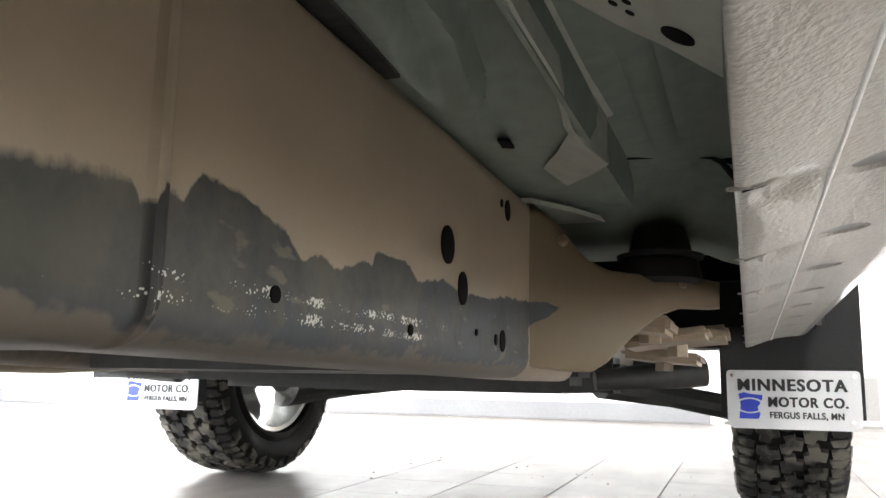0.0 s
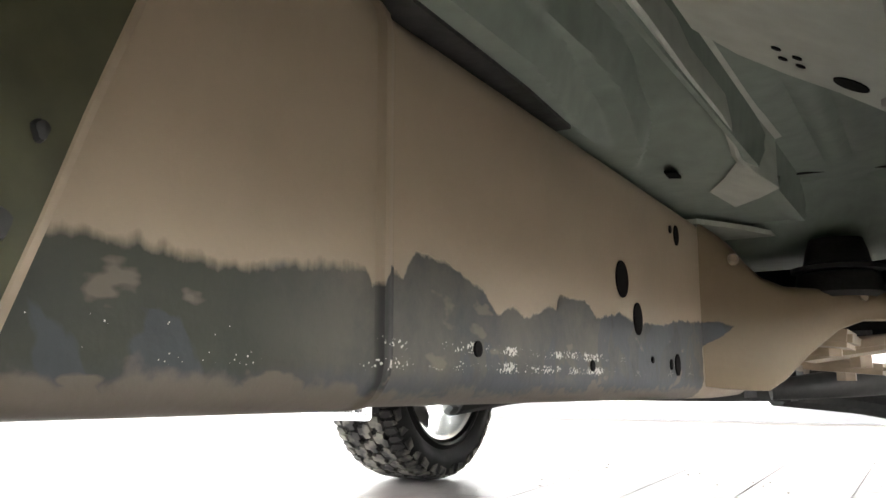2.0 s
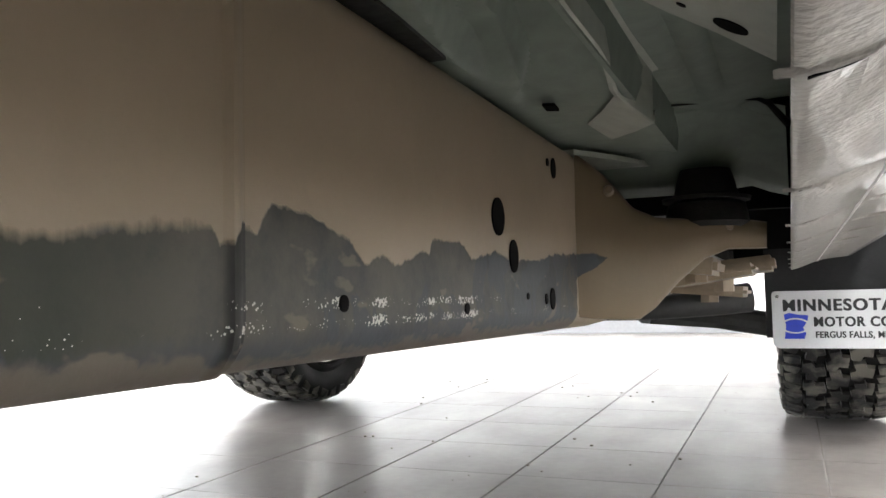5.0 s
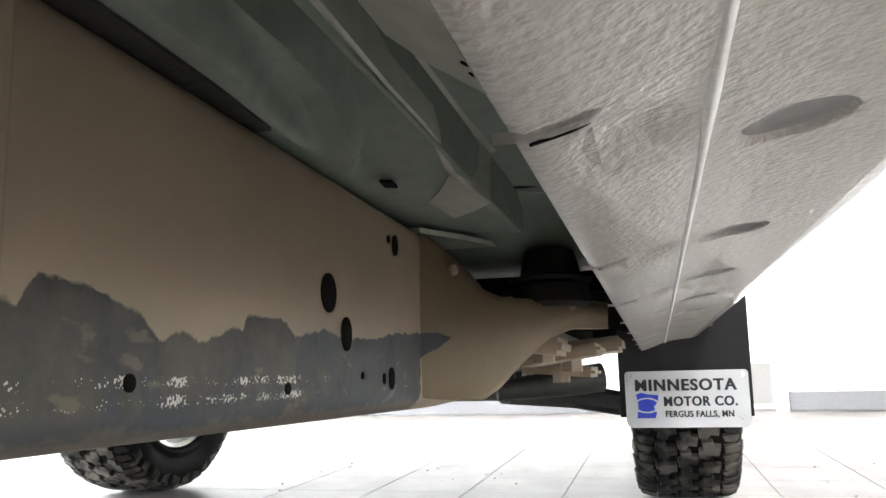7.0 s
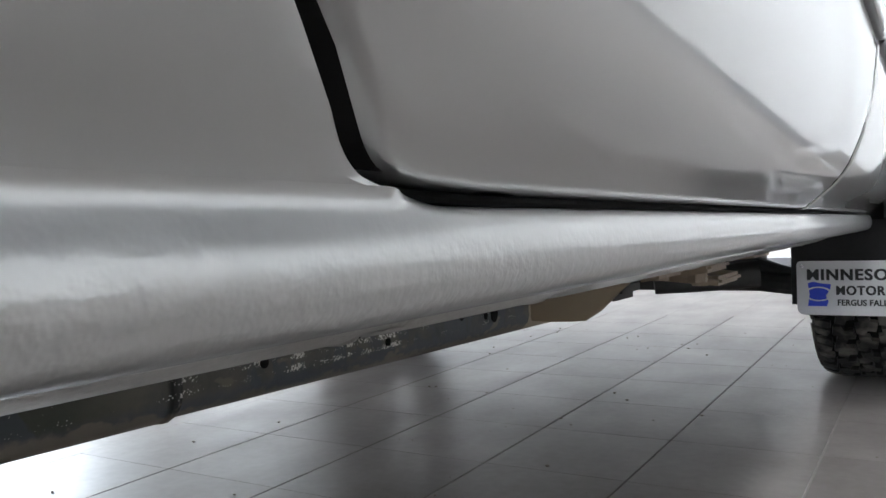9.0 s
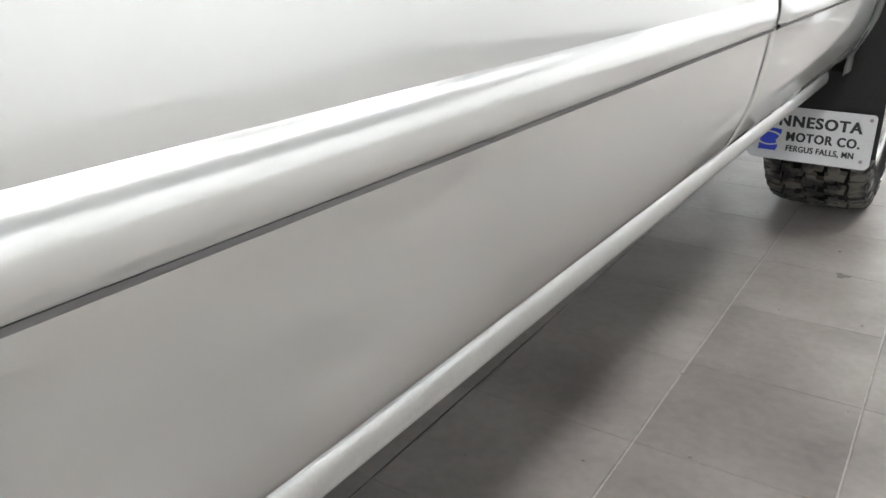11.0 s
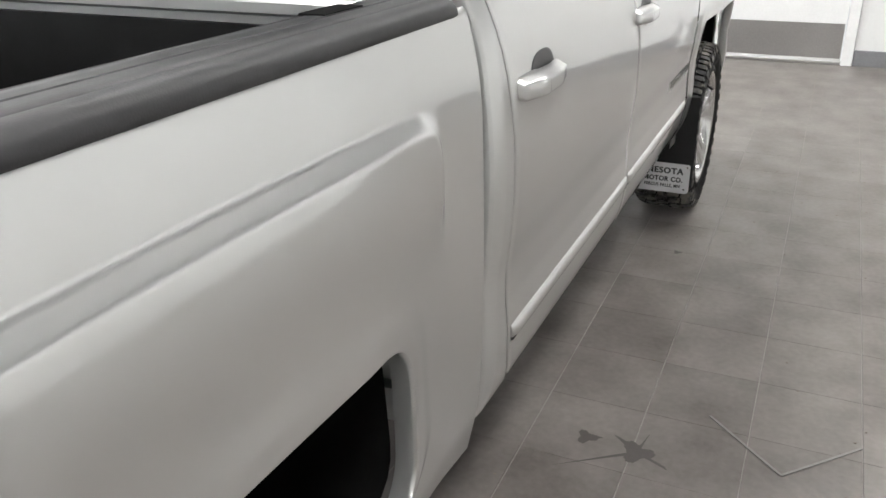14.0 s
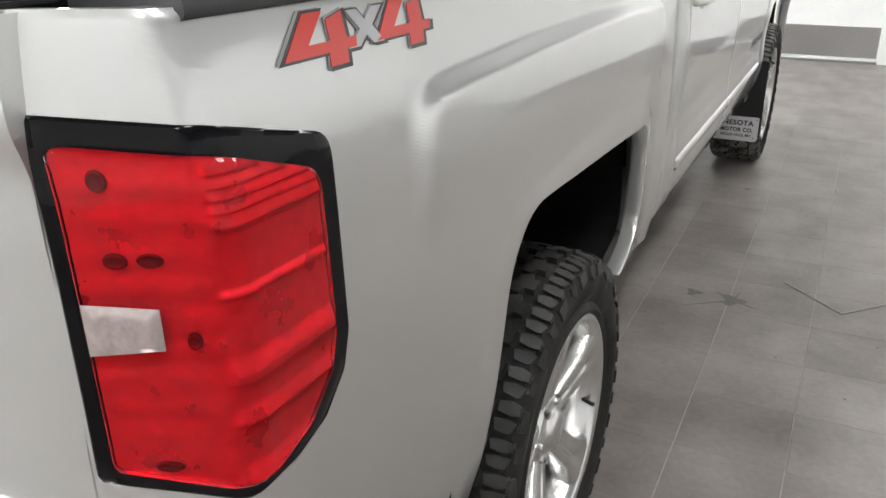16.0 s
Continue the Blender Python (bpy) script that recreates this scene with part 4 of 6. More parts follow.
    for j in range(60):
        t = j / 59
        row = []
        for i in range(60):
            x = -0.785 + 1.57 * i / 59
            a = abs(x)
            y = -1.640 + 0.072 * smoothstep(0.62, 0.78, a) + 0.70 * t
            z = 0.598 + 0.016 * smoothstep(0.64, 0.76, a) - 0.062 * smoothstep(0.02, 0.24, t) + 0.02 * smoothstep(0.3, 0.5, t) + 0.33 * smoothstep(0.62, 1, t) - 0.020 * smoothstep(0.735, 0.775, a)
            row.append((x, y, z + 0.012 * smoothstep(0.015, 0.0, t)))
        rows.append(row)
    add_grid(bm, rows)
    part("toe_board", bm, ECOAT, truck, "grey-green primed toe board")
    # thin black tube added to draw the dark line along the toe board's edge
    bm = bmesh.new()
    add_tube(bm, [(0.652, -1.642, 0.6035), (0.68, -1.634, 0.605), (0.71, -1.616, 0.609), (0.74, -1.590, 0.614), (0.757, -1.578, 0.6145), (0.768, -1.570, 0.611), (0.778, -1.560, 0.600), (0.788, -1.55, 0.588)], [0.0014, 0.0014, 0.0014, 0.0015, 0.002, 0.0035, 0.0045, 0.0045], 6)
    part("dark_toe_line", bm, RUBBER, truck)
    # shelf plate on the rail's top beside the mount
    bm = bmesh.new()
    add_prism(bm, [(0.565, -1.66), (0.60, -1.60), (0.652, -1.47), (0.655, -1.42), (0.60, -1.42), (0.54, -1.55), (0.54, -1.66)], 0.556, 0.562, "z")
    add_prism(bm, [(0.652, -1.47), (0.668, -1.45), (0.668, -1.40), (0.652, -1.40)], 0.520, 0.562, "z")
    shelf = part("shelf_plate", bm, ECOAT_LIT, truck, smooth=0)
    hole(0.625, -1.47, 0.012, 0.010, 0.556, shelf)
    # body mount arm: a folded sheet from the rail out to the rubber mount
    bm = bmesh.new()
    top = [(0.566, 0.556, -1.665), (0.580, 0.545, -1.655), (0.592, 0.533, -1.645), (0.606, 0.512, -1.63), (0.620, 0.496, -1.615), (0.640, 0.487, -1.59), (0.665, 0.4865, -1.56), (0.700, 0.4865, -1.525), (0.735, 0.4865, -1.50), (0.758, 0.484, -1.475)]
    low = [(0.566, 0.374, -1.665), (0.580, 0.372, -1.655), (0.592, 0.371, -1.645), (0.606, 0.370, -1.63), (0.622, 0.370, -1.615), (0.636, 0.382, -1.59), (0.660, 0.412, -1.56), (0.688, 0.440, -1.525), (0.715, 0.452, -1.50), (0.757, 0.452, -1.475)]
    rows = []
    for (x, z, y), (x2, z2, y2) in zip(top, low):
        row = [(x - 0.015, y + 0.20, z), (x, y + 0.012, z + 0.001), (x, y + 0.004, z - 0.001), (x, y, z - 0.007)]
        for k in range(1, 9):
            f = k / 8
            row.append((x + (x2 - x) * f, y + (y2 - y) * f - 0.004 * math.sin(math.pi * f), (z - 0.007) + (z2 + 0.006 - z + 0.007) * f))
        row += [(x2, y2 + 0.003, z2 + 0.001), (x2, y2 + 0.010, z2), (x2 - 0.012, y2 + 0.035, z2 + 0.001)]
        rows.append(row)
    add_grid(bm, rows)
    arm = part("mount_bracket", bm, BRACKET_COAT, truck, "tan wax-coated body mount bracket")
    for x, y, z in ((0.598, -1.647, 0.515), (0.715, -1.512, 0.478)):
        bm = bmesh.new()
        add_tube(bm, [(x, y + 0.006, z), (x + 0.003, y - 0.005, z)], [0.007, 0.004], 10)
        part("weld_nub", bm, TAN, arm)
    bm = bmesh.new()
    prof = [(0.040, 0.478), (0.050, 0.484), (0.049, 0.492), (0.046, 0.507), (0.040, 0.510), (0.052, 0.5105), (0.053, 0.515), (0.042, 0.517), (0.038, 0.520), (0.035, 0.534), (0.030, 0.550)]
    rows = [[(0.690 + r * math.cos(2 * math.pi * i / 24), -1.50 + r * math.sin(2 * math.pi * i / 24), z) for i in range(24)] for r, z in prof]
    g = add_grid(bm, rows, closed_u=True)
    bm.faces.new(g[-1])
    part("body_mount", bm, RUBBER, truck, "black rubber body mount")
    # suspension pieces ahead of the arm
    for x0, x1, y0, y1, z0, z1, rot in ((0.60, 0.70, -1.50, -1.36, 0.425, 0.447, 6), (0.62, 0.74, -1.38, -1.24, 0.415, 0.431, -8), (0.60, 0.72, -1.22, -1.05, 0.395, 0.412, 5), (0.66, 0.76, -1.12, -0.95, 0.43, 0.455, -5)):
        bm = bmesh.new()
        c = Vector(((x0 + x1) / 2, (y0 + y1) / 2, (z0 + z1) / 2))
        add_box(bm, x0, x1, y0, y1, z0, z1, bevel=0.006, m=Matrix.Translation(c) @ Matrix.Rotation(radians(rot), 4, "Y") @ Matrix.Translation(-c))
        part("suspension_bracket", bm, TAN, truck)
    for x, y, z, h in ((0.665, -1.40, 0.435, 0.045), (0.69, -1.26, 0.42, 0.04), (0.655, -1.10, 0.40, 0.035)):
        bm = bmesh.new()
        add_tube(bm, [(x, y, z - h / 2), (x, y, z + h / 2)], 0.016, 6)
        part("bolt", bm, TAN, truck)
    # torsion bar, lower control arms and cross members
    for sd in (1, -1):
        bm = bmesh.new()
        add_tube(bm, [(sd * 0.45, -0.50, 0.36), (sd * 0.60, -0.20, 0.33), (sd * 0.74, 0.0, 0.30)], [0.035, 0.030, 0.035], 10)
        add_tube(bm, [(sd * 0.45, 0.35, 0.36), (sd * 0.60, 0.15, 0.33), (sd * 0.74, 0.0, 0.30)], [0.035, 0.030, 0.035], 10)
        part("control_arm", bm, STEEL_DARK, truck)
        bm = bmesh.new()
        add_tube(bm, [(sd * 0.50, -0.88, 0.366), (sd * 0.58, -0.85, 0.374), (sd * 0.65, -0.82, 0.382), (sd * 0.705, -0.80, 0.388)], [0.020, 0.025, 0.029, 0.030], 12)
        part("arm_bushing", bm, STEEL_DARK, truck)
    for y, z0, z1 in ((-0.62, 0.34, 0.42), (-1.10, 0.355, 0.40), (-2.45, 0.42, 0.50), (0.35, 0.34, 0.45)):
        bm = box(-0.52, 0.52, y - 0.07, y + 0.07, z0, z1, bevel=0.015)
        part("cross_member", bm, STEEL_DARK, truck)
    bm = bmesh.new()
    add_tube(bm, [(-0.25, 0.6, 0.42), (-0.25, -0.7, 0.40), (-0.30, -1.5, 0.41), (-0.30, -3.0, 0.45)], 0.04, 14)
    part("exhaust_pipe", bm, mat("exhaust", (0.20, 0.17, 0.14), 0.5, 0.5, 0.25, 12, 80), truck)
    bm = bmesh.new()
    add_tube(bm, [(0.05, -1.6, 0.46), (0.05, -3.5, 0.40)], 0.05, 16)
    part("drive_shaft", bm, STEEL_DARK, truck)
    bm = box(-0.22, 0.30, -1.55, -0.55, 0.37, 0.55, bevel=0.04, segments=3)
    part("transmission", bm, STEEL_DARK, truck)
    bm = box(-0.36, 0.36, -0.50, 0.55, 0.335, 0.36, bevel=0.01)
    part("skid_plate", bm, STEEL_DARK, truck)
    bm = bmesh.new()
    add_tube(bm, [(-0.80, -3.645, 0.367), (0.80, -3.645, 0.367)], 0.045, 16)
    add_tube(bm, [(-0.12, -3.645, 0.367), (0.12, -3.645, 0.367)], 0.13, 16)
    part("rear_axle", bm, STEEL_DARK, truck)
    # dark hanger at the rail's rear
    bm = bmesh.new()
    edge = Spline([(0.372, -2.472), (0.394, -2.464), (0.424, -2.453), (0.455, -2.4425), (0.497, -2.427), (0.60, -2.388)])
    zs = [0.372 + 0.228 * i / 14 for i in range(15)]
    add_prism(bm, [(edge(z), z) for z in zs] + [(-2.62, 0.60), (-2.62, 0.372)], 0.5765, 0.5845, "x")
    hanger = part("hanger_plate", bm, mat("olive_dark_coat", (0.052, 0.054, 0.026), 0.55, 0.0, 0.35, 14, 60, 0.3, 70), truck, "dark olive hanger plate with a worn edge", smooth=0)
    bm = bmesh.new()
    add_tube(bm, [(0.5765 + 0.004, edge(z) + 0.001, z) for z in zs], 0.0042, 8)
    part("edge_bead", bm, TAN, hanger)
    for z, r in ((0.445, 0.0025), (0.418, 0.0035), (0.402, 0.002)):
        bm = bmesh.new()
        n = 14
        g = add_grid(bm, [[(0.5845 + h, edge(z) - 0.010 + r * k * (1 + 0.2 * math.sin(3 * a)) * math.cos(a), z + 1.4 * r * k * math.sin(a)) for a in (2 * math.pi * i / n for i in range(n))] for k, h in ((1.0, 0.0002), (0.8, 0.0022), (0.3, 0.0026))], closed_u=True)
        bm.faces.new(g[-1])
        part("weld_spatter", bm, STEEL_DARK, hanger)


def build_wheel(name, side, y, z):
    """A wheel at its hub centre; the outer face looks to +x before it is turned to its side."""
    R = 0.398
    x0 = 0.880
    rim_r = 0.262
    bm = bmesh.new()
    prof = [(0.10, rim_r), (0.128, rim_r + 0.004), (0.131, rim_r + 0.014), (0.122, rim_r + 0.03), (0.135, rim_r + 0.055), (0.136, 0.338), (0.131, 0.366), (0.122, 0.380), (0.10, 0.3835),
            (0.05, 0.385), (0, 0.386)]
    prof = prof + [(-a, r) for a, r in prof[-2::-1]]
    n = 96
    rows = [[(a, r * math.cos(2 * math.pi * i / n), r * math.sin(2 * math.pi * i / n)) for i in range(n)] for a, r in prof]
    add_grid(bm, rows, closed_u=True)
    hub = tagged(new(name), "")
    hub.parent = truck
    hub.matrix_basis = pose(side * x0, y, z, 0, 0, 0 if side > 0 else 180)
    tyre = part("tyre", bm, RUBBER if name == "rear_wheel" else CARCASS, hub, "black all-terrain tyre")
    # tread blocks: interlocking lugs, shoulder and sidewall lugs
    bm = bmesh.new()
    pitch = 38

    def lug(ax, ang, outline, r_in, r_out, taper=0.9):
        lo, hi = [], []
        for da, dl in outline:
            for lst, r, t in ((lo, r_in, 1.0), (hi, r_out, taper)):
                a = ang + dl * t / R
                xx = ax + da * t
                rr = r - 0.010 * max(0, (abs(xx) - 0.085) / 0.04) ** 2
                lst.append(bm.verts.new((xx, rr * math.cos(a), rr * math.sin(a))))
        k = len(lo)
        for i in range(k):
            bm.faces.new((lo[i], lo[(i + 1) % k], hi[(i + 1) % k], hi[i]))
        bm.faces.new(hi)
    zig = [(-0.020, -0.021), (-0.004, -0.024), (0.002, -0.012), (0.018, -0.014), (0.022, 0.010), (0.008, 0.012), (0.004, 0.024), (-0.016, 0.020), (-0.012, 0.004), (-0.022, 0.0)]
    for k in range(pitch):
        a = 2 * math.pi * k / pitch
        for ax, off, flip in ((-0.054, 0.0, 1), (0.0, 0.5, -1), (0.054, 0.0, -1)):
            o = [(da * 1.30, dl * flip * 1.36) for da, dl in zig]
            if flip < 0:
                o = o[::-1]
            lug(ax, a + off * 2 * math.pi / pitch, o, 0.380, R, 0.93)
        for s in (1, -1):
            w = 0.028 if k % 2 else 0.026
            for off, long in ((-0.62, 0.0), (0.55, 0.004)):
                lug(s * 0.106, a + (0.25 if s > 0 else 0.75) * 2 * math.pi / pitch + off * w / R,
                    [(-0.019 - long, -w * 0.40), (0.006, -w * 0.52), (0.024, -w * 0.36), (0.024 - 2 * long, w * 0.40), (0.008, w * 0.50), (-0.016, w * 0.34)][::s], 0.372, R - 0.002 - 0.5 * long, 0.92)
    for k in range(pitch):
        a = 2 * math.pi * (k + 0.25) / pitch
        for s in (1, -1):
            for r0, r1, dx in ((0.345, 0.376, 0.0), ):
                h = 0.022 if k % 2 else 0.015
                pts = [(r0 + (0.012 if k % 2 else 0), -h), (r1, -h), (r1, h), (r0 + (0.004 if k % 2 else 0.014), h)]
                base = [bm.verts.new((s * (0.1335 - 0.35 * max(0, r - 0.355)), r * math.cos(a + d / R), r * math.sin(a + d / R))) for r, d in pts]
                top = [bm.verts.new((s * (0.1400 - 0.30 * max(0, r - 0.35)), r * math.cos(a + d * 0.9 / R), r * math.sin(a + d * 0.9 / R))) for r, d in pts]
                for i in range(4):
                    bm.faces.new((base[i], base[(i + 1) % 4], top[(i + 1) % 4], top[i]))
                bm.faces.new(top)
    part("tread", bm, TREAD_DARK if name == "rear_wheel" else TREAD_DUSTY, tyre, smooth=20)
    # rim barrel and lip
    bm = bmesh.new()
    prof = [(-0.115, 0.258), (-0.11, 0.244), (-0.05, 0.226), (0.06, 0.226), (0.100, 0.236), (0.119, 0.243), (0.124, 0.250), (0.127, 0.260), (0.125, 0.267), (0.116, 0.270)]
    add_grid(bm, [[(a, r * math.cos(2 * math.pi * i / 72), r * math.sin(2 * math.pi * i / 72)) for i in range(72)] for a, r in prof], closed_u=True)
    rim = part("rim", bm, ALU, hub, "bright aluminium wheel rim")
    for k in range(5):
        bm = bmesh.new()
        t0 = 2 * math.pi * k / 5 + 0.4
        rows = []
        for j in range(12):
            f = j / 11
            r = 0.045 + 0.199 * f
            w = 0.034 + 0.014 * f + 0.022 * smoothstep(0.6, 1, f) ** 2
            xo = 0.094 - 0.016 * (1 - f) ** 2 + 0.027 * f ** 1.5
            c, s = math.cos(t0), math.sin(t0)
            row = []
            for u, dx in ((-1, -0.05), (-1, -0.014), (-0.86, -0.003), (-0.62, 0.0), (-0.20, -0.001), (0, -0.010 * (1 - abs(2 * f - 1) ** 2)), (0.20, -0.001), (0.62, 0.0), (0.86, -0.003), (1, -0.014), (1, -0.05)):
                row.append((xo + dx, r * c - u * w * s, r * s + u * w * c))
            rows.append(row)
        add_grid(bm, rows)
        part("spoke", bm, ALU, rim)
    bm = bmesh.new()
    prof = [(0.02, 0.085), (0.075, 0.082), (0.085, 0.072), (0.088, 0.055), (0.094, 0.048), (0.101, 0.042), (0.106, 0.03), (0.108, 0.0)]
    add_grid(bm, [[(a, r * math.cos(2 * math.pi * i / 36), r * math.sin(2 * math.pi * i / 36)) for i in range(36)] for a, r in prof], closed_u=True)
    part("centre_cap", bm, ALU, rim)
    for k in range(6):
        a = 2 * math.pi * k / 6
        bm = bmesh.new()
        add_tube(bm, [(0.07, 0.066 * math.cos(a), 0.066 * math.sin(a)), (0.094, 0.066 * math.cos(a), 0.066 * math.sin(a))], 0.010, 6)
        part("lug_nut", bm, CHROME, rim)
    # valve
    a = t0 + 2 * math.pi / 5 * 0.5 + (0.0 if name == "rear_wheel" else 1.0)
    bm = bmesh.new()
    add_tube(bm, [(0.090, 0.236 * math.cos(a), 0.236 * math.sin(a)), (0.122, 0.214 * math.cos(a), 0.214 * math.sin(a))], 0.0055, 8)
    part("valve", bm, BLACK, rim)
    # brake disc and backing inside
    bm = bmesh.new()
    add_tube(bm, [(0.02, 0, 0), (0.045, 0, 0)], 0.135, 40)
    add_tube(bm, [(-0.12, 0, 0), (0.07, 0, 0)], 0.06, 20)
    part("brake_disc", bm, STEEL_DARK, hub)
    return hub


def build_flap(side, y, z_off):
    """A mud flap with a metal plate along its lower edge."""
    f = new("mud_flap")
    f.parent = truck
    x0, x1 = (0.725, 1.030) if side > 0 else (-1.030, -0.725)
    bm = bmesh.new()
    rows = []
    for j in range(13):
        z = z_off + 0.26 + 0.40 * j / 12
        rows.append([(x0 + (x1 - x0) * i / 10, y + 0.012 * math.sin(3.1 * i / 10) + 0.03 * (0.66 - z), z) for i in range(11)])
    add_grid(bm, rows)
    add_grid(bm, [[(x, yy + 0.006, z) for x, yy, z in r] for r in rows])
    part("flap", bm, BLACK, f, "black rubber mud flap")
    # plate with rounded lower corners
    px0, px1, z0, z1 = ((0.739, 1.021) if side > 0 else (-1.021, -0.739)) + (z_off + 0.236, z_off + 0.3685)
    r = 0.016
    out = [(px0, z1 - 0.008), (px0 + 0.003, z1 - 0.002), (px0 + 0.008, z1), (px1 - 0.008, z1), (px1 - 0.003, z1 - 0.002), (px1, z1 - 0.008)]
    for cx, a0 in ((px1 - r, 0), (px0 + r, -90)):
        for i in range(6):
            a = radians(a0 - 90 * i / 5)
            out.append((cx + r * math.cos(a), z0 + r + r * math.sin(a)))
    bm = bmesh.new()
    add_prism(bm, out, y - 0.006, y - 0.003)
    plate = part("plate", bm, PLATE, f, "silver dealer plate with black lettering", smooth=0)
    up = pose(px0, y - 0.0068, z0, 90, 0, 0)
    for dx, dz in ((-0.0006, 0.0), (0.0006, 0.0003)):
        # heavy letters: each line laid twice, a hair apart
        text_mesh("lettering", "MINNESOTA", 0.035, INK, plate, up @ Matrix.Translation((0.0245 + 1.5 * dx, 0.0865, dz)), (0.230, 0.0265), 0.0008, 1.16)
        text_mesh("lettering", "MOTOR CO.", 0.031, INK, plate, up @ Matrix.Translation((0.089 + 1.2 * dx, 0.0505, dz)), (0.165, 0.0218), 0.0007, 1.14)
        text_mesh("lettering", "FERGUS FALLS, MN", 0.0215, INK, plate, up @ Matrix.Translation((0.0914 + 0.7 * dx, 0.0245, dz)), (0.153, 0.0145), 0.0004, 1.08)
    bm = bmesh.new()
    sx = 0.025
    shape = [(0.0, 0.0), (0.042, 0.0), (0.046, 0.012), (0.040, 0.026), (0.050, 0.040), (0.052, 0.054), (0.028, 0.056), (0.012, 0.060), (0.0, 0.056), (0.004, 0.03)]
    add_prism(bm, [(px0 + sx + a, z0 + 0.022 + c) for a, c in shape], y - 0.0072, y - 0.006)
    part("emblem", bm, BLUE, plate, "blue emblem", smooth=0)
    bm = bmesh.new()
    ring = [(0.032 * math.cos(2 * math.pi * i / 28), 0.018 * math.sin(2 * math.pi * i / 28)) for i in range(28)]
    add_grid(bm, [[(px0 + sx + 0.024 + a * k, y - 0.0078, z0 + 0.052 + c * k) for a, c in ring] for k in (1.0, 0.82)], closed_u=True)
    part("emblem_ring", bm, PLATE, plate, smooth=0)
    for bx, bz in ((px0 + 0.012, z1 - 0.012), (px1 - 0.012, z1 - 0.012), (px1 - 0.02, z0 + 0.02)):
        bm = bmesh.new()
        add_tube(bm, [(bx, y - 0.0095, bz), (bx, y - 0.004, bz)], 0.0045, 8)
        part("rivet", bm, CHROME, plate)


build_rails()
build_underbody()
ZF, ZR = 0.44, 0.367
for nm, sd, yy, zz in (("front_wheel", 1, 0, ZF), ("front_wheel", -1, 0, ZF), ("rear_wheel", 1, -3.645, ZR), ("rear_wheel", -1, -3.645, ZR)):
    build_wheel(nm, sd, yy, zz)
build_flap(1, -0.48, 0.03)
build_flap(-1, -0.48, 0.03)


# ---- upper body, bed and trim ----
def build_cab_top():
    """Roof, pillars and glass above the belt line."""
    side_x = DOOR
    for y0, y1, nm, top in ((-2.62, -1.83, "rear_window", frame_top), (-1.73, -0.95, "front_window", BELT)):
        bm = bmesh.new()
        rows = []
        for j in range(10):
            row = []
            for i in range(30):
                y = y0 + (y1 - y0) * i / 29
                z = BELT(y) - 0.02 + 0.46 * j / 9
                row.append((side_x(z) - 0.016, y, z))
            rows.append(row)
        add_grid(bm, rows)
        part(nm, bm, GLASS_DARK, truck, "dark tinted side window")
        bm = bmesh.new()
        ys = [-2.5875, -2.586, -2.583, -2.579, -2.574, -2.568, -2.56, -2.55, -2.535, -2.52] + [-2.50 + 0.67 * i / 20 for i in range(21)] if nm == "rear_window" else [y0 + (y1 - y0) * i / 20 for i in range(21)]
        rows = []
        for k, y in enumerate(ys):
            z = top(y)
            y2, z2 = ys[min(k + 1, len(ys) - 1)], top(ys[min(k + 1, len(ys) - 1)])
            y3, z3 = ys[max(k - 1, 0)], top(ys[max(k - 1, 0)])
            d = Vector((y2 - y3, z2 - z3)).normalized()
            n = Vector((-d.y, d.x))
            rows.append([(side_x(z + n.y * w) + o, y + n.x * w, z + n.y * w) for w, o in ((-0.003, -0.014), (-0.0015, 0.0012), (0.002, 0.0030), (0.010, 0.0030), (0.0145, -0.001), (0.0155, -0.016))])
        add_grid(bm, rows)
        part("belt_strip", bm, BLACK, truck, "black rubber belt strip below the window")
    # rounded rear corner of the cab
    bm = bmesh.new()
    rows = []
    for j in range(34):
        z = 0.52 + 1.32 * j / 33
        row = []
        x0 = side_x(z)
        for k in range(12):
            a = k / 11 * math.pi / 2
            r = 0.030
            row.append((x0 - 0.040 - r + r * math.cos(a), -2.757 - r * math.sin(a) * (0.3 if z < 1.36 else 1.0), z))
        row.append((x0 - 0.12, row[-1][1], z))
        rows.append(row)
    add_grid(bm, rows)
    part("rear_pillar", bm, PAINT, truck)
    bm = bmesh.new()
    add_box(bm, -0.74, 0.74, -2.72, -0.9, 1.83, 1.88, bevel=0.02)
    part("roof", bm, PAINT, truck)
    bm = bmesh.new()
    add_box(bm, -0.86, 0.86, -2.770, -2.762, 0.52, 1.365)
    part("cab_back", bm, PAINT, truck)
    bm = bmesh.new()
    rows = [[(-0.80 + 1.60 * i / 20, -2.775 + 0.06 * j / 10, 1.375 + 0.47 * j / 10) for i in range(21)] for j in range(11)]
    add_grid(bm, rows)
    part("back_glass", bm, BLACK_GLOSS, truck, "dark tinted rear window")
    for y in (-1.80,):
        part("door_pillar", box(0.80, 0.935, y - 0.05, y + 0.06, 1.33, 1.84, bevel=0.01), BLACK_GLOSS, truck)
    part("windscreen", box(-0.80, 0.80, -0.92, -0.88, 1.25, 1.84), GLASS_DARK, truck)
    # closing faces: bonnet, nose, left side
    part("bonnet", box(-0.90, 0.93, -0.88, 0.86, 1.18, 1.24, bevel=0.02), PAINT, truck)
    part("nose", box(-0.90, 0.90, 0.80, 0.92, 0.50, 1.19, bevel=0.03), PAINT, truck)
    part("left_side", box(-1.0, -0.97, -4.62, -0.62, 0.52, 1.33, bevel=0.01), PAINT, truck)
    part("left_sill", box(-0.96, -0.80, -2.66, -0.60, 0.45, 0.51, bevel=0.015), CHIP, truck)
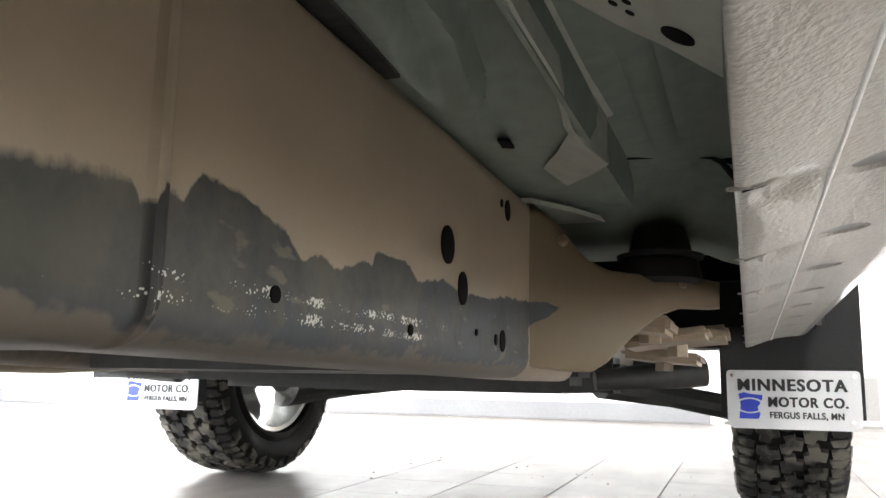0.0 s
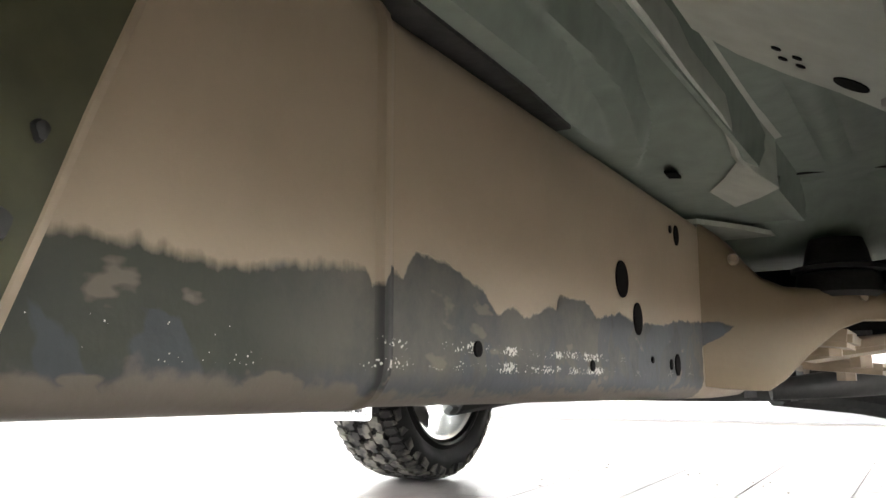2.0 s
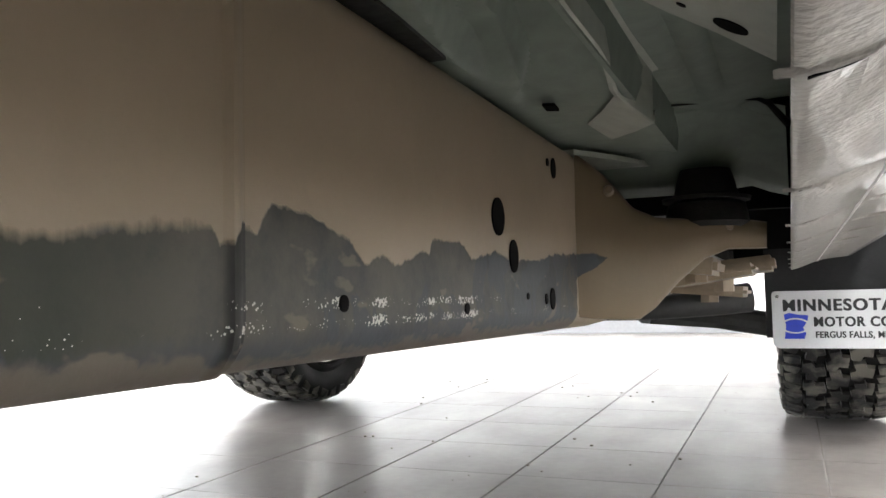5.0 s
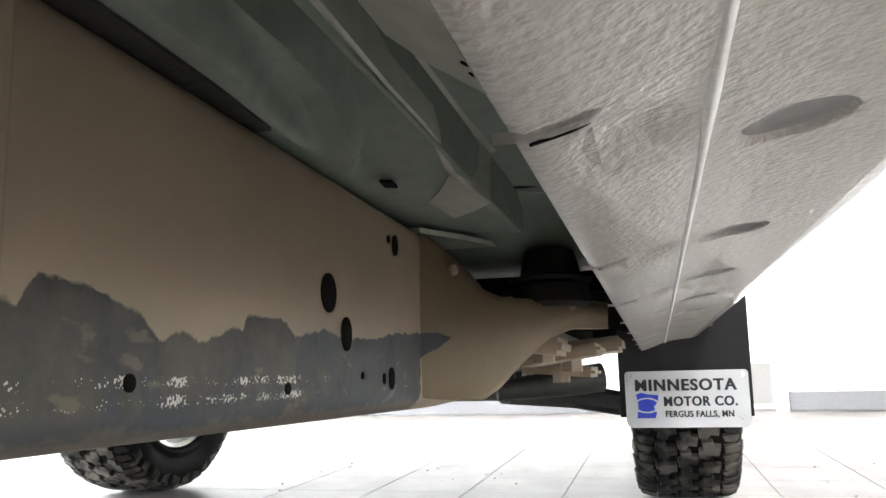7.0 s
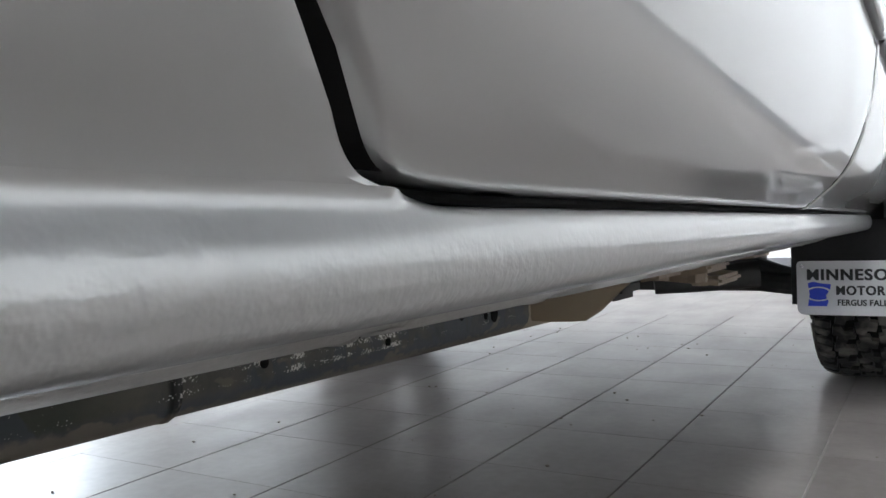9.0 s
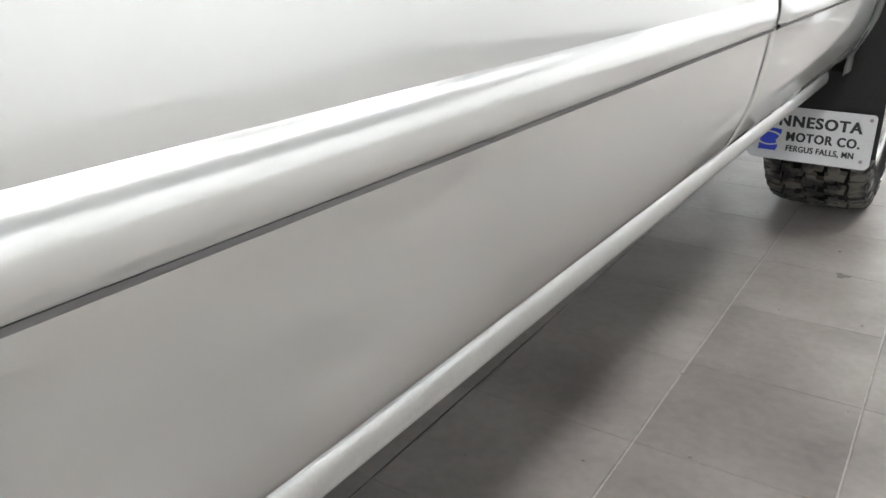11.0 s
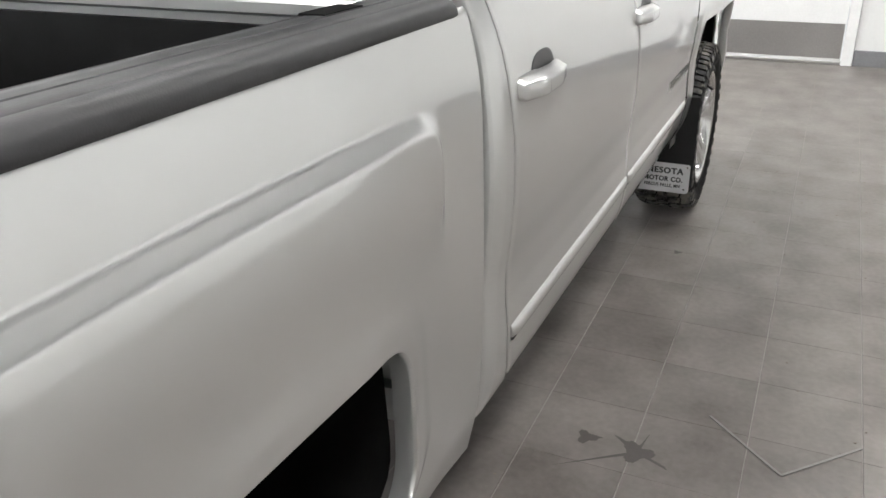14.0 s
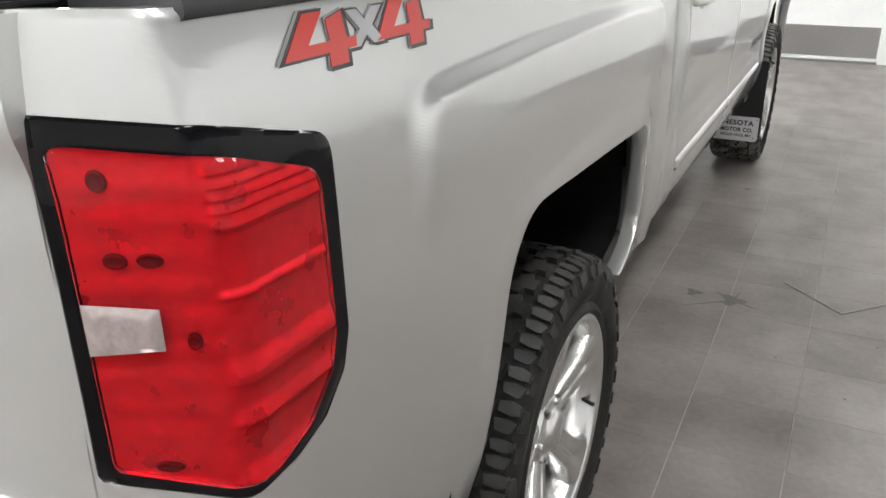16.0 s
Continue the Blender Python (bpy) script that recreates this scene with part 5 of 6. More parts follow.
    part("firewall", box(-0.90, 0.90, -0.96, -0.93, 0.55, 1.2), CAVITY, truck)
    part("cabin_trim", box(-0.88, 0.88, -2.70, -0.95, 0.70, 1.30), CAVITY, truck)
    # flat black backing behind the door gaps, standing in for their shade
    part("gap_shade_backing", box(0.870, 0.900, -2.50, -0.62, 0.5078, 1.30), CAVITY, truck)
    for cut, z1 in ((CUT_REAR, 1.80), (CUT_MID, 1.30)):
        bm = bmesh.new()
        rows = []
        for i in range(60):
            z = 0.516 + (z1 - 0.516) * i / 59
            rows.append([(DOOR(z) - 0.0065 - d, cut(z) + s, z) for s, d in ((-0.014, 0.006), (-0.009, 0.0), (0.009, 0.0), (0.014, 0.006))])
        add_grid(bm, rows)
        part("gap_shade_backing", bm, CAVITY, truck, "black strip standing in for the shade in the door gap")
    # black bead that keeps the gap under the door as dark as shade
    bm = bmesh.new()
    add_tube(bm, [(0.9035 - 0.002 * smoothstep(-2.40, -2.47, y), y, 0.5092 + 0.0018 * smoothstep(-2.42, -2.49, y)) for y in [-2.502 + 0.01 * i for i in range(189)]], 0.0024, 8)
    part("sill_gap_shade", bm, CAVITY, truck, "black bead standing in for the shade in the gap under the door")
    part("pillar_backing", box(0.78, 0.80, -2.72, -2.55, 1.30, 1.84), CAVITY, truck)
    part("window_backing", box(0.80, 0.90, -2.60, -0.95, 1.30, 1.36), CAVITY, truck)


def build_bed():
    z0 = 1.342
    # rail cap: grooved black moulding along the top of the side
    for sd in (1, -1):
        bm = bmesh.new()
        sec = [(0.951, -0.010), (0.9535, -0.004), (0.952, 0.006), (0.944, 0.0165), (0.934, 0.0205), (0.926, 0.0215), (0.924, 0.0200), (0.921, 0.0200), (0.919, 0.0215), (0.905, 0.0225), (0.890, 0.0228),
               (0.888, 0.0212), (0.885, 0.0212), (0.883, 0.0228), (0.865, 0.0225), (0.852, 0.0220), (0.850, 0.0205), (0.847, 0.0205), (0.845, 0.0215), (0.830, 0.018), (0.824, 0.010), (0.823, -0.05)]
        rows = []
        n = 60
        for j in range(n + 1):
            y = -2.800 - 1.79 * j / n
            f = max(0, 1 - (y + 2.80) / -0.012) if y > -2.812 else 0
            rows.append([(sd * (x - 0.004 * f), y, z0 + z - 0.006 * f) for x, z in sec])
        g = add_grid(bm, rows)
        bm.faces.new(g[0])
        bm.faces.new(g[-1])
        cap = part("bed_rail_cap", bm, CAP, truck, "black textured plastic bed rail cap with long grooves")
        # stake pocket
        for y in (-4.40, -3.02):
            part("stake_pocket", box(sd * 0.862 - 0.022, sd * 0.862 + 0.022, y - 0.05, y + 0.05, z0 + 0.0195, z0 + 0.0245, bevel=0.002), CAVITY, cap)
    # black drop-in liner with ribs
    bm = bmesh.new()
    add_box(bm, -0.84, 0.84, -4.60, -2.80, 0.80, 0.82)
    part("bed_floor", bm, LINER, truck, "black bed liner floor")
    for sd in (1, -1):
        bm = bmesh.new()
        rows = []
        for j in range(26):
            z = 0.82 + (z0 - 0.822) * j / 25
            row = []
            for i in range(121):
                y = -4.58 + 1.78 * i / 120
                rib = 0.010 * (1 if (j % 4) in (1, 2) and 3 < j < 23 else 0)
                row.append((sd * (0.826 - rib), y, z))
            rows.append(row)
        add_grid(bm, rows)
        wall_in = part("bed_liner", bm, LINER, truck, "black ribbed bed liner wall", smooth=30)
        for y in (-2.98, -4.35):
            bm = bmesh.new()
            pts = [(sd * 0.800, y + 0.035 * math.cos(2 * math.pi * k / 16), 1.18 + 0.035 * math.sin(2 * math.pi * k / 16)) for k in range(17)]
            add_tube(bm, pts, 0.006, 8)
            add_tube(bm, [(sd * 0.824, y, 1.18), (sd * 0.806, y, 1.18)], 0.042, 18)
            part("tie_down", bm, BLACK, wall_in)
    bm = box(-0.84, 0.84, -2.806, -2.792, 0.82, 1.30)
    part("bed_front_liner", bm, LINER, truck)
    bm = bmesh.new()
    sec = [(-2.784, 1.27), (-2.782, 1.338), (-2.788, 1.347), (-2.800, 1.350), (-2.822, 1.349), (-2.830, 1.342), (-2.830, 1.325), (-2.812, 1.318)]
    add_grid(bm, [[(x, y, z) for y, z in sec] for x in (-0.85, 0.85)])
    part("bed_front_rail", bm, PAINT, truck, "silver front rail of the bed")
    bm = bmesh.new()
    add_grid(bm, [[(BED(z) - 0.012, y, z) for y in (-2.80, -2.74)] for z in [0.52 + 0.82 * k / 20 for k in range(21)]])
    part("gap_filler", bm, PAINT, truck)
    # tailgate
    bm = bmesh.new()
    rows = []
    for j in range(50):
        z = 0.62 + (1.34 - 0.62) * j / 49
        push = 0.012 * smoothstep(1.20, 1.26, z) - 0.002 * (smoothstep(0.92, 0.97, z) - smoothstep(1.10, 1.16, z))
        row = []
        for i in range(41):
            x = -0.843 + 1.686 * i / 40
            row.append((x, -4.677 - 0.03 * (1 - (x / 0.843) ** 2) - push + 0.006 * max(0, 1 - (0.843 - abs(x)) / 0.006) ** 2, z))
        rows.append(row)
    g = add_grid(bm, rows)
    for e in (0, -1):
        inner = [bm.verts.new((r[e].co.x, r[e].co.y + 0.06, r[e].co.z)) for r in g]
        for j in range(len(g) - 1):
            bm.faces.new((g[j][e], g[j + 1][e], inner[j + 1], inner[j]))
    part("tailgate", bm, PAINT, truck, "silver tailgate")
    part("tailgate_inner", box(-0.81, 0.81, -4.67, -4.605, 0.62, 1.335), BLACK, truck)
    part("tailgate_cap", box(-0.83, 0.83, -4.71, -4.60, 1.338, 1.352, bevel=0.005), BLACK, truck)
    # bumper
    bm = box(-0.98, 0.98, -4.86, -4.62, 0.52, 0.70, bevel=0.04, segments=3)
    part("rear_bumper", bm, CHROME, truck)
    # wheel liners follow the arches, a little outside them
    for sd in (1, -1):
        for pts, rad, x0 in ((REAR_ARCH, (0.085, 0.115, 0.16), 0.935), (FRONT_ARCH, (0.09, 0.09), 0.935)):
            path = resample(rounded_path(pts, rad), 60)
            c = Vector(((pts[0][0] + pts[-1][0]) / 2, 0.60))
            grown = [p + (p - c).normalized() * 0.018 for p in path]
            if pts is REAR_ARCH:
                grown = [Vector((grown[0].x, 0.36))] + grown + [Vector((grown[-1].x, 0.36))]
            bm = bmesh.new()
            g = add_grid(bm, [[(sd * x, p.x, p.y) for x in (x0, 0.80, 0.60)] for p in grown])
            bm.faces.new([r[2] for r in g])
            part("wheel_liner", bm, CAVITY, truck, "black wheel arch liner")
    # flap behind the rear wheel
    for sd in (1, -1):
        bm = bmesh.new()
        rows = [[(sd * x, -4.150 - 0.05 * k / 8 - 0.004 * math.cos((x - 0.70) * 9), 0.60 - 0.36 * k / 8) for x in (0.70, 0.78, 0.86, 0.93, 0.972)] for k in range(9)]
        add_grid(bm, rows)
        r = bmesh.ops.solidify(bm, geom=bm.faces[:], thickness=0.006)
        part("mud_flap", bm, BLACK, truck, "black rubber mud flap behind the wheel")


def build_handles():
    for y0, y1, z in ((-2.652, -2.419, 1.202), (-1.735, -1.505, 1.200)):
        ln = y1 - y0
        xb = DOOR(1.205)
        h = new("door_handle")
        h.parent = truck
        # bowl behind the grip: a dark sheet on the door paints its shade
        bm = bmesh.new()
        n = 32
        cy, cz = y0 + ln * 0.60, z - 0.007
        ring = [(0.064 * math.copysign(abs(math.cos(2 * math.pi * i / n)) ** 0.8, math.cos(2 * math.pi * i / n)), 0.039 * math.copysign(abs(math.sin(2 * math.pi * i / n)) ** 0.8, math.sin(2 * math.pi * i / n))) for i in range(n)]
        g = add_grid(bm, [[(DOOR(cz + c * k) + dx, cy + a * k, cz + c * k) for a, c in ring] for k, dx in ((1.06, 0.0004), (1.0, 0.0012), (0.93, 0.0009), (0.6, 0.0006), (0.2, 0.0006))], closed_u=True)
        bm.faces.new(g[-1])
        part("bowl", bm, SHADE_SEAM_GREY, h, "handle recess, its shade painted as a dark grey sheet")
        # painted lower lip of the bowl
        bm = bmesh.new()
        rows = []
        for k in range(6):
            q = k / 5
            rows.append([(DOOR(z - 0.034 + 0.020 * c * (1 - q)) + 0.0065 * (1 - (1 - q) ** 2) - 0.001, cy - 0.004 + 0.050 * a * (1 - q), z - 0.034 + 0.020 * c * (1 - q)) for a, c in ((math.cos(2 * math.pi * i / 28), math.sin(2 * math.pi * i / 28)) for i in range(28))])
        rows[-1] = [(p[0], cy - 0.004 + (p[1] - cy + 0.004) + 0.002 * math.cos(2 * math.pi * i / 28), p[2] + 0.001 * math.sin(2 * math.pi * i / 28)) for i, p in enumerate(rows[-1])]
        g = add_grid(bm, rows, closed_u=True)
        bm.faces.new(g[-1])
        part("bowl_lip", bm, PAINT, h)
        # strap with a flat front, a chamfered upper side and rounded ends
        bm = bmesh.new()
        rows = []
        r = 0.013
        us = [0, 0.003, 0.008, 0.015, 0.024, 0.036, 0.05, 0.065] + [0.08 + 0.84 * i / 34 for i in range(35)] + [1 - q for q in (0.065, 0.05, 0.036, 0.024, 0.015, 0.008, 0.003, 0)]
        for u in us:
            y = y0 + ln * u
            d = min(u, 1 - u) * ln
            e = 1 - math.sqrt(max(0, 1 - max(0, 1 - d / r) ** 2))
            out = 0.019 + 0.016 * smoothstep(0.0, 0.34, u) - 0.013 * smoothstep(0.66, 1.0, u)
            hw = 0.0215 - 0.0030 * smoothstep(0.3, 1.0, u)
            deep = 0.046 + (0.015 - 0.046) * smoothstep(0.30, 0.48, u) * (1 - smoothstep(0.84, 0.95, u))
            zc = z - 0.0145 - 0.004 * (u - 0.5)
            sec = [(-deep, -0.93), (-0.012, -1.0), (-0.006, -0.985), (-0.0025, -0.93), (-0.0006, -0.84), (0.0, -0.72), (0.0, 0.30), (-0.0006, 0.40), (-0.0022, 0.49), (-0.005, 0.57),
                   (-0.010, 0.70), (-0.0155, 0.85), (-0.019, 0.925), (-0.023, 0.97), (-max(deep, 0.028), 1.0)]
            rows.append([(xb + out + a - e * (0.011 if a > -0.012 else 0.004), y, zc + (hw - 0.009 * e) * c) for a, c in sec])
        g = add_grid(bm, rows, closed_u=True)
        bm.faces.new(g[0])
        bm.faces.new(g[-1])
        part("grip", bm, PAINT, h, "silver painted door handle", smooth=50)
        bm = bmesh.new()
        ys = y0 + ln * 0.365
        sec = [(-0.020, -1.0), (-0.006, -0.985), (-0.0025, -0.93), (-0.0006, -0.84), (0.0, -0.72), (0.0, 0.30), (-0.0022, 0.49), (-0.005, 0.57), (-0.0155, 0.85), (-0.020, 0.93)]
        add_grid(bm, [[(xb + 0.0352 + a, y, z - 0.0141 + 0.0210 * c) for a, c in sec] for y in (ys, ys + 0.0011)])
        part("seam", bm, SHADE_SEAM_GREY, h)


# dark grey for the bowl's painted shade and the grip's seam
SHADE_SEAM_GREY = mat("handle_shade_and_seam", (0.075, 0.075, 0.077), 0.42, 0.3, 0.08)


def lamp_point(s, z, out):
    p = Vector(plan(s, z, bed_x))
    a = min(max((-4.585 - s) / 0.032, 0), 1.13)
    return p + Vector((math.cos(a), -math.sin(a), 0)) * out


def build_tail_lamp():
    lamp = new("tail_lamp")
    lamp.parent = truck
    # outline in the unrolled side: s from front edge to the tailgate edge
    def outline(inset):
        pts = [(-4.434, 1.210), (-4.60, 1.252), (-4.748, 1.262), (-4.748, 0.905), (-4.60, 0.885), (-4.535, 0.888), (-4.480, 0.905), (-4.440, 0.945), (-4.427, 0.990)]
        c = Vector((-4.60, 1.07))
        out = []
        for x, z in pts:
            v = Vector((x, z))
            d = c - v
            side = inset * ((1.6 if z < 1 else 1.35) if x < -4.7 else 2.8)
            out.append(v + Vector((math.copysign(min(abs(d.x), side), d.x), math.copysign(min(abs(d.y), inset * (1.6 if z > 1.15 else 1.5)), d.y))))
        return resample(rounded_path([(out[0] + out[-1]) / 2] + out + [(out[0] + out[-1]) / 2], [0.030] + [0.012] * 8, 8), 150)

    def sheet(path, out, depth, bulge=0.0, name="lens", material=None, parent=None, label="", relief=None):
        bm = bmesh.new()
        c = Vector((-4.60, 1.07))
        rows = []
        rows.append([lamp_point(p.x, p.y, out - depth) for p in path])
        for k, o in ((1.0, out - 0.002), (0.985, out)):
            rows.append([lamp_point(*(c + (p - c) * k), o) for p in path])
        for k in (0.9, 0.8, 0.7, 0.6, 0.5, 0.4, 0.3, 0.2, 0.1, 0.03):
            rows.append([lamp_point(*(c + (p - c) * k), out + bulge * (1 - k)) for p in path])
        g = add_grid(bm, rows, closed_u=True)
        bm.faces.new(g[-1])
        return part(name, bm, material, parent or lamp, label)
    sheet(outline(0.0), 0.003, 0.02, 0.0, "bezel", BLACK_GLOSS, None, "gloss black lamp surround")
    # stepped reflector: shelves on the side, a plainer face to the rear
    steps = Spline([(0.86, 0.0130), (0.905, 0.0128), (0.932, 0.0060), (0.968, 0.0080), (0.972, 0.0125), (0.990, 0.0060), (1.012, 0.0075), (1.016, 0.0143), (1.022, 0.0145),
                    (1.048, 0.0038), (1.052, 0.0036), (1.096, 0.0075), (1.100, 0.0105), (1.110, 0.0045), (1.114, 0.0042), (1.160, 0.0085), (1.164, 0.0120), (1.175, 0.0095), (1.177, 0.0115), (1.186, 0.0088), (1.188, 0.0110),
                    (1.197, 0.0082), (1.199, 0.0105), (1.208, 0.0075), (1.210, 0.0100), (1.24, 0.0060)])

    def relief(s, z):
        k = smoothstep(-4.612, -4.604, s)
        side = steps(z + 0.02 * (s + 4.468))
        rear = 0.0065 + 0.0005 * math.sin(z * 210) + 0.0006 * math.sin(z * 61 + s * 90)
        ridge = 0.001 * math.exp(-((s + 4.608) / 0.005) ** 2)
        return max(0.0052, 0.90 * (rear + (side - rear) * k + ridge))
    bm = bmesh.new()
    rim = outline(0.015)
    rows = []
    for j in range(221):
        z = 0.880 + 0.370 * j / 220
        cross = [p.x + (q.x - p.x) * (z - p.y) / (q.y - p.y) for p, q in zip(rim, rim[1:] + rim[:1]) if (p.y - z) * (q.y - z) < 0]
        if len(cross) < 2:
            continue
        left, right = min(cross) + 0.001, max(cross) - 0.001
        rows.append([lamp_point(left + (right - left) * i / 70, z, relief(left + (right - left) * i / 70, z)) for i in range(71)])
    add_grid(bm, rows)
    part("reflector_bowl", bm, LAMP_INNER, lamp, "pale stepped reflector behind the lens")
    for s0, z0, a, c in ((-4.692, 1.209, 0.0105, 0.0115), (-4.690, 1.139, 0.013, 0.009), (-4.660, 1.140, 0.014, 0.008), (-4.672, 0.932, 0.017, 0.007), (-4.632, 1.064, 0.008, 0.010)):
        bm = bmesh.new()
        g = add_grid(bm, [[lamp_point(s0 + a * k * math.cos(2 * math.pi * i / 20), z0 + c * k * math.sin(2 * math.pi * i / 20), o) for i in range(20)] for k, o in ((0.86, 0.006), (0.74, 0.0098), (0.62, 0.0102), (0.4, 0.0088), (0.2, 0.0086))], closed_u=True)
        bm.faces.new(g[-1])
        part("bulb_socket", bm, LAMP_DARK, lamp)
    bm = bmesh.new()
    s0, s1, z0, z1 = -4.724, -4.656, 1.052, 1.102
    rows = []
    for j in range(13):
        v = j / 12
        row = []
        for i in range(31):
            u = i / 30
            edge = min(1, min(u, 1 - u) * 8, min(v, 1 - v) * 6)
            rib = 0.0022 * abs(math.sin(u * 9.4)) + 0.0018 * smoothstep(0.45, 0.62, u)
            row.append(lamp_point(s0 + (s1 - s0) * u, z0 + 0.006 * u + (z1 - z0 - 0.010 * u) * v, 0.0168 + (0.0015 + 0.6 * rib) * edge))
        rows.append(row)
    add_grid(bm, rows)
    part("reverse_lens", bm, CLEAR_LENS, lamp, "clear ribbed reversing light")
    lens = sheet(outline(0.015), 0.0166, 0.0115, 0.0, "lens", RED_LENS, None, "red plastic tail lamp lens")
    lens.visible_shadow = False


def lens_material():
    m = bpy.data.materials.new("red_lens")
    m.use_nodes = True
    b = m.node_tree.nodes["Principled BSDF"]
    b.inputs["Base Color"].default_value = (0.82, 0.002, 0.006, 1)
    b.inputs["Roughness"].default_value = 0.03
    b.inputs["IOR"].default_value = 1.30
    b.inputs["Transmission Weight"].default_value = 1.0
    return m


RED_LENS = lens_material()
LAMP_INNER = mat("lamp_reflector", (0.66, 0.58, 0.57), 0.30, 0.55, 0.13, 26, 90)
LAMP_DARK = mat("lamp_socket", (0.09, 0.06, 0.06), 0.5, 0.0, 0.2, 30, 90)
CLEAR_LENS = mat("clear_lens", (0.46, 0.38, 0.37), 0.16, 0.3, 0.2, 60, 160, 0.0, 120, 1.0)


def build_decals():
    """Four-by-four decal on the bed side and the badge on the door."""
    d = new("decal")
    d.parent = truck
    y0, y1, z0, z1 = -4.494, -4.186, 1.273, 1.324
    four = [(0.0, 0.18), (0.34, 1.0), (0.60, 1.0), (0.33, 0.40), (0.62, 0.40), (0.62, 0.82), (0.86, 0.95), (0.86, 0.40), (1.0, 0.40), (0.98, 0.18), (0.84, 0.18), (0.82, -0.10), (0.56, -0.10), (0.58, 0.18)]
    ex = [(0.0, 0.15), (0.34, 0.50), (0.10, 0.92), (0.36, 0.92), (0.50, 0.68), (0.72, 0.92), (1.0, 0.92), (0.66, 0.54), (0.90, 0.15), (0.62, 0.15), (0.48, 0.36), (0.28, 0.15)]

    def put(shape, ya, w, material, out, grow, name, dy=0.0, dz=0.0):
        cx = sum(p[0] for p in shape) / len(shape)
        cz = sum(p[1] for p in shape) / len(shape)
        bm = bmesh.new()
        vs = []
        for a, c in shape:
            a2, c2 = cx + (a - cx) * (1 + grow), cz + (c - cz) * (1 + grow)
            y = ya + w * a2 + dy
            z = z0 + (z1 - z0) * c2 + 0.0 + dz
            x = bed_x(y, z) + out
            vs.append(bm.verts.new((x, y, z)))
        f = bm.faces.new(vs)
        r = bmesh.ops.extrude_face_region(bm, geom=[f])
        for v in r["geom"]:
            if isinstance(v, bmesh.types.BMVert):
                v.co.x -= 0.0006
        bmesh.ops.triangulate(bm, faces=bm.faces[:])
        part(name, bm, material, d, smooth=0)
    w = 0.135
    for shape, ya, ww, m in ((four, y0 + 0.006, w, RED_DECAL), (ex, y0 + 0.118, 0.085, GREY_DECAL), (four, y1 - w - 0.002, w, RED_DECAL)):
        put(shape, ya, ww, BLACK_DECAL, 0.0022, 0.07, "outline", 0.0035, -0.0012)
        put(shape, ya, ww, WHITE_DECAL, 0.0018, 0.06, "highlight", -0.0022, 0.0)
        put(shape, ya, ww, m, 0.0030, -0.06, "figure")
    # badge: bars the size of its letters; black ones paint the chrome's dark reflections
    b = new("badge")
    b.parent = truck
    n = 9
    for i in range(n):
        y = -1.06 + 0.40 * i / n
        for k in range(2):
            bm = bmesh.new()
            add_box(bm, 0, 0.006, y + 0.019 * k, y + 0.019 * k + 0.010, 0.834 if k == 0 else 0.844, 0.871, bevel=0.001)
            for v in bm.verts:
                v.co.x += DOOR(v.co.z) - 0.001
            part("letter_bar", bm, ALU if k == 0 else BLACK_GLOSS, b)


SHADE_GREY = mat("moulding_shade_grey", (0.19, 0.19, 0.192), 0.5, 0.0, 0.1)


def build_trim():
    # bright strip on the door ridge, one length for each door
    for y0, y1 in ((-2.650, -1.672), (-1.656, -0.66)):
        bm = bmesh.new()
        rows = []
        for i in range(41):
            y = y0 + (y1 - y0) * i / 40
            e = min(1, min(i, 40 - i) / 1.0)
            rows.append([(DOOR(z) + o * (0.35 + 0.65 * e), y, z) for z, o in ((0.6935, -0.001), (0.6937, 0.0055), (0.6947, 0.0078), (0.6962, 0.0088), (0.700, 0.0093), (0.705, 0.0095), (0.710, 0.0091), (0.714, 0.0083), (0.7175, 0.0070), (0.7205, 0.0050), (0.7225, 0.0030), (0.7240, 0.0010), (0.725, -0.001))])
        add_grid(bm, rows)
        strip = part("door_moulding", bm, PAINT, truck)
        # contact shadow under the moulding, built as a thin grey strip
        bm = bmesh.new()
        add_grid(bm, [[(DOOR(z) + o, y, z) for z, o in ((0.6885, -0.001), (0.6890, 0.0026), (0.6905, 0.0046), (0.6934, 0.0062), (0.6934, 0.002))] for y in [y0 + (y1 - y0) * (0.004 + 0.992 * i / 40) for i in range(41)]])
        part("moulding_shade", bm, SHADE_GREY, strip, "dark grey strip standing in for the contact shadow below the moulding")


build_cab_top()
build_bed()
build_handles()
build_tail_lamp()
build_decals()
build_trim()


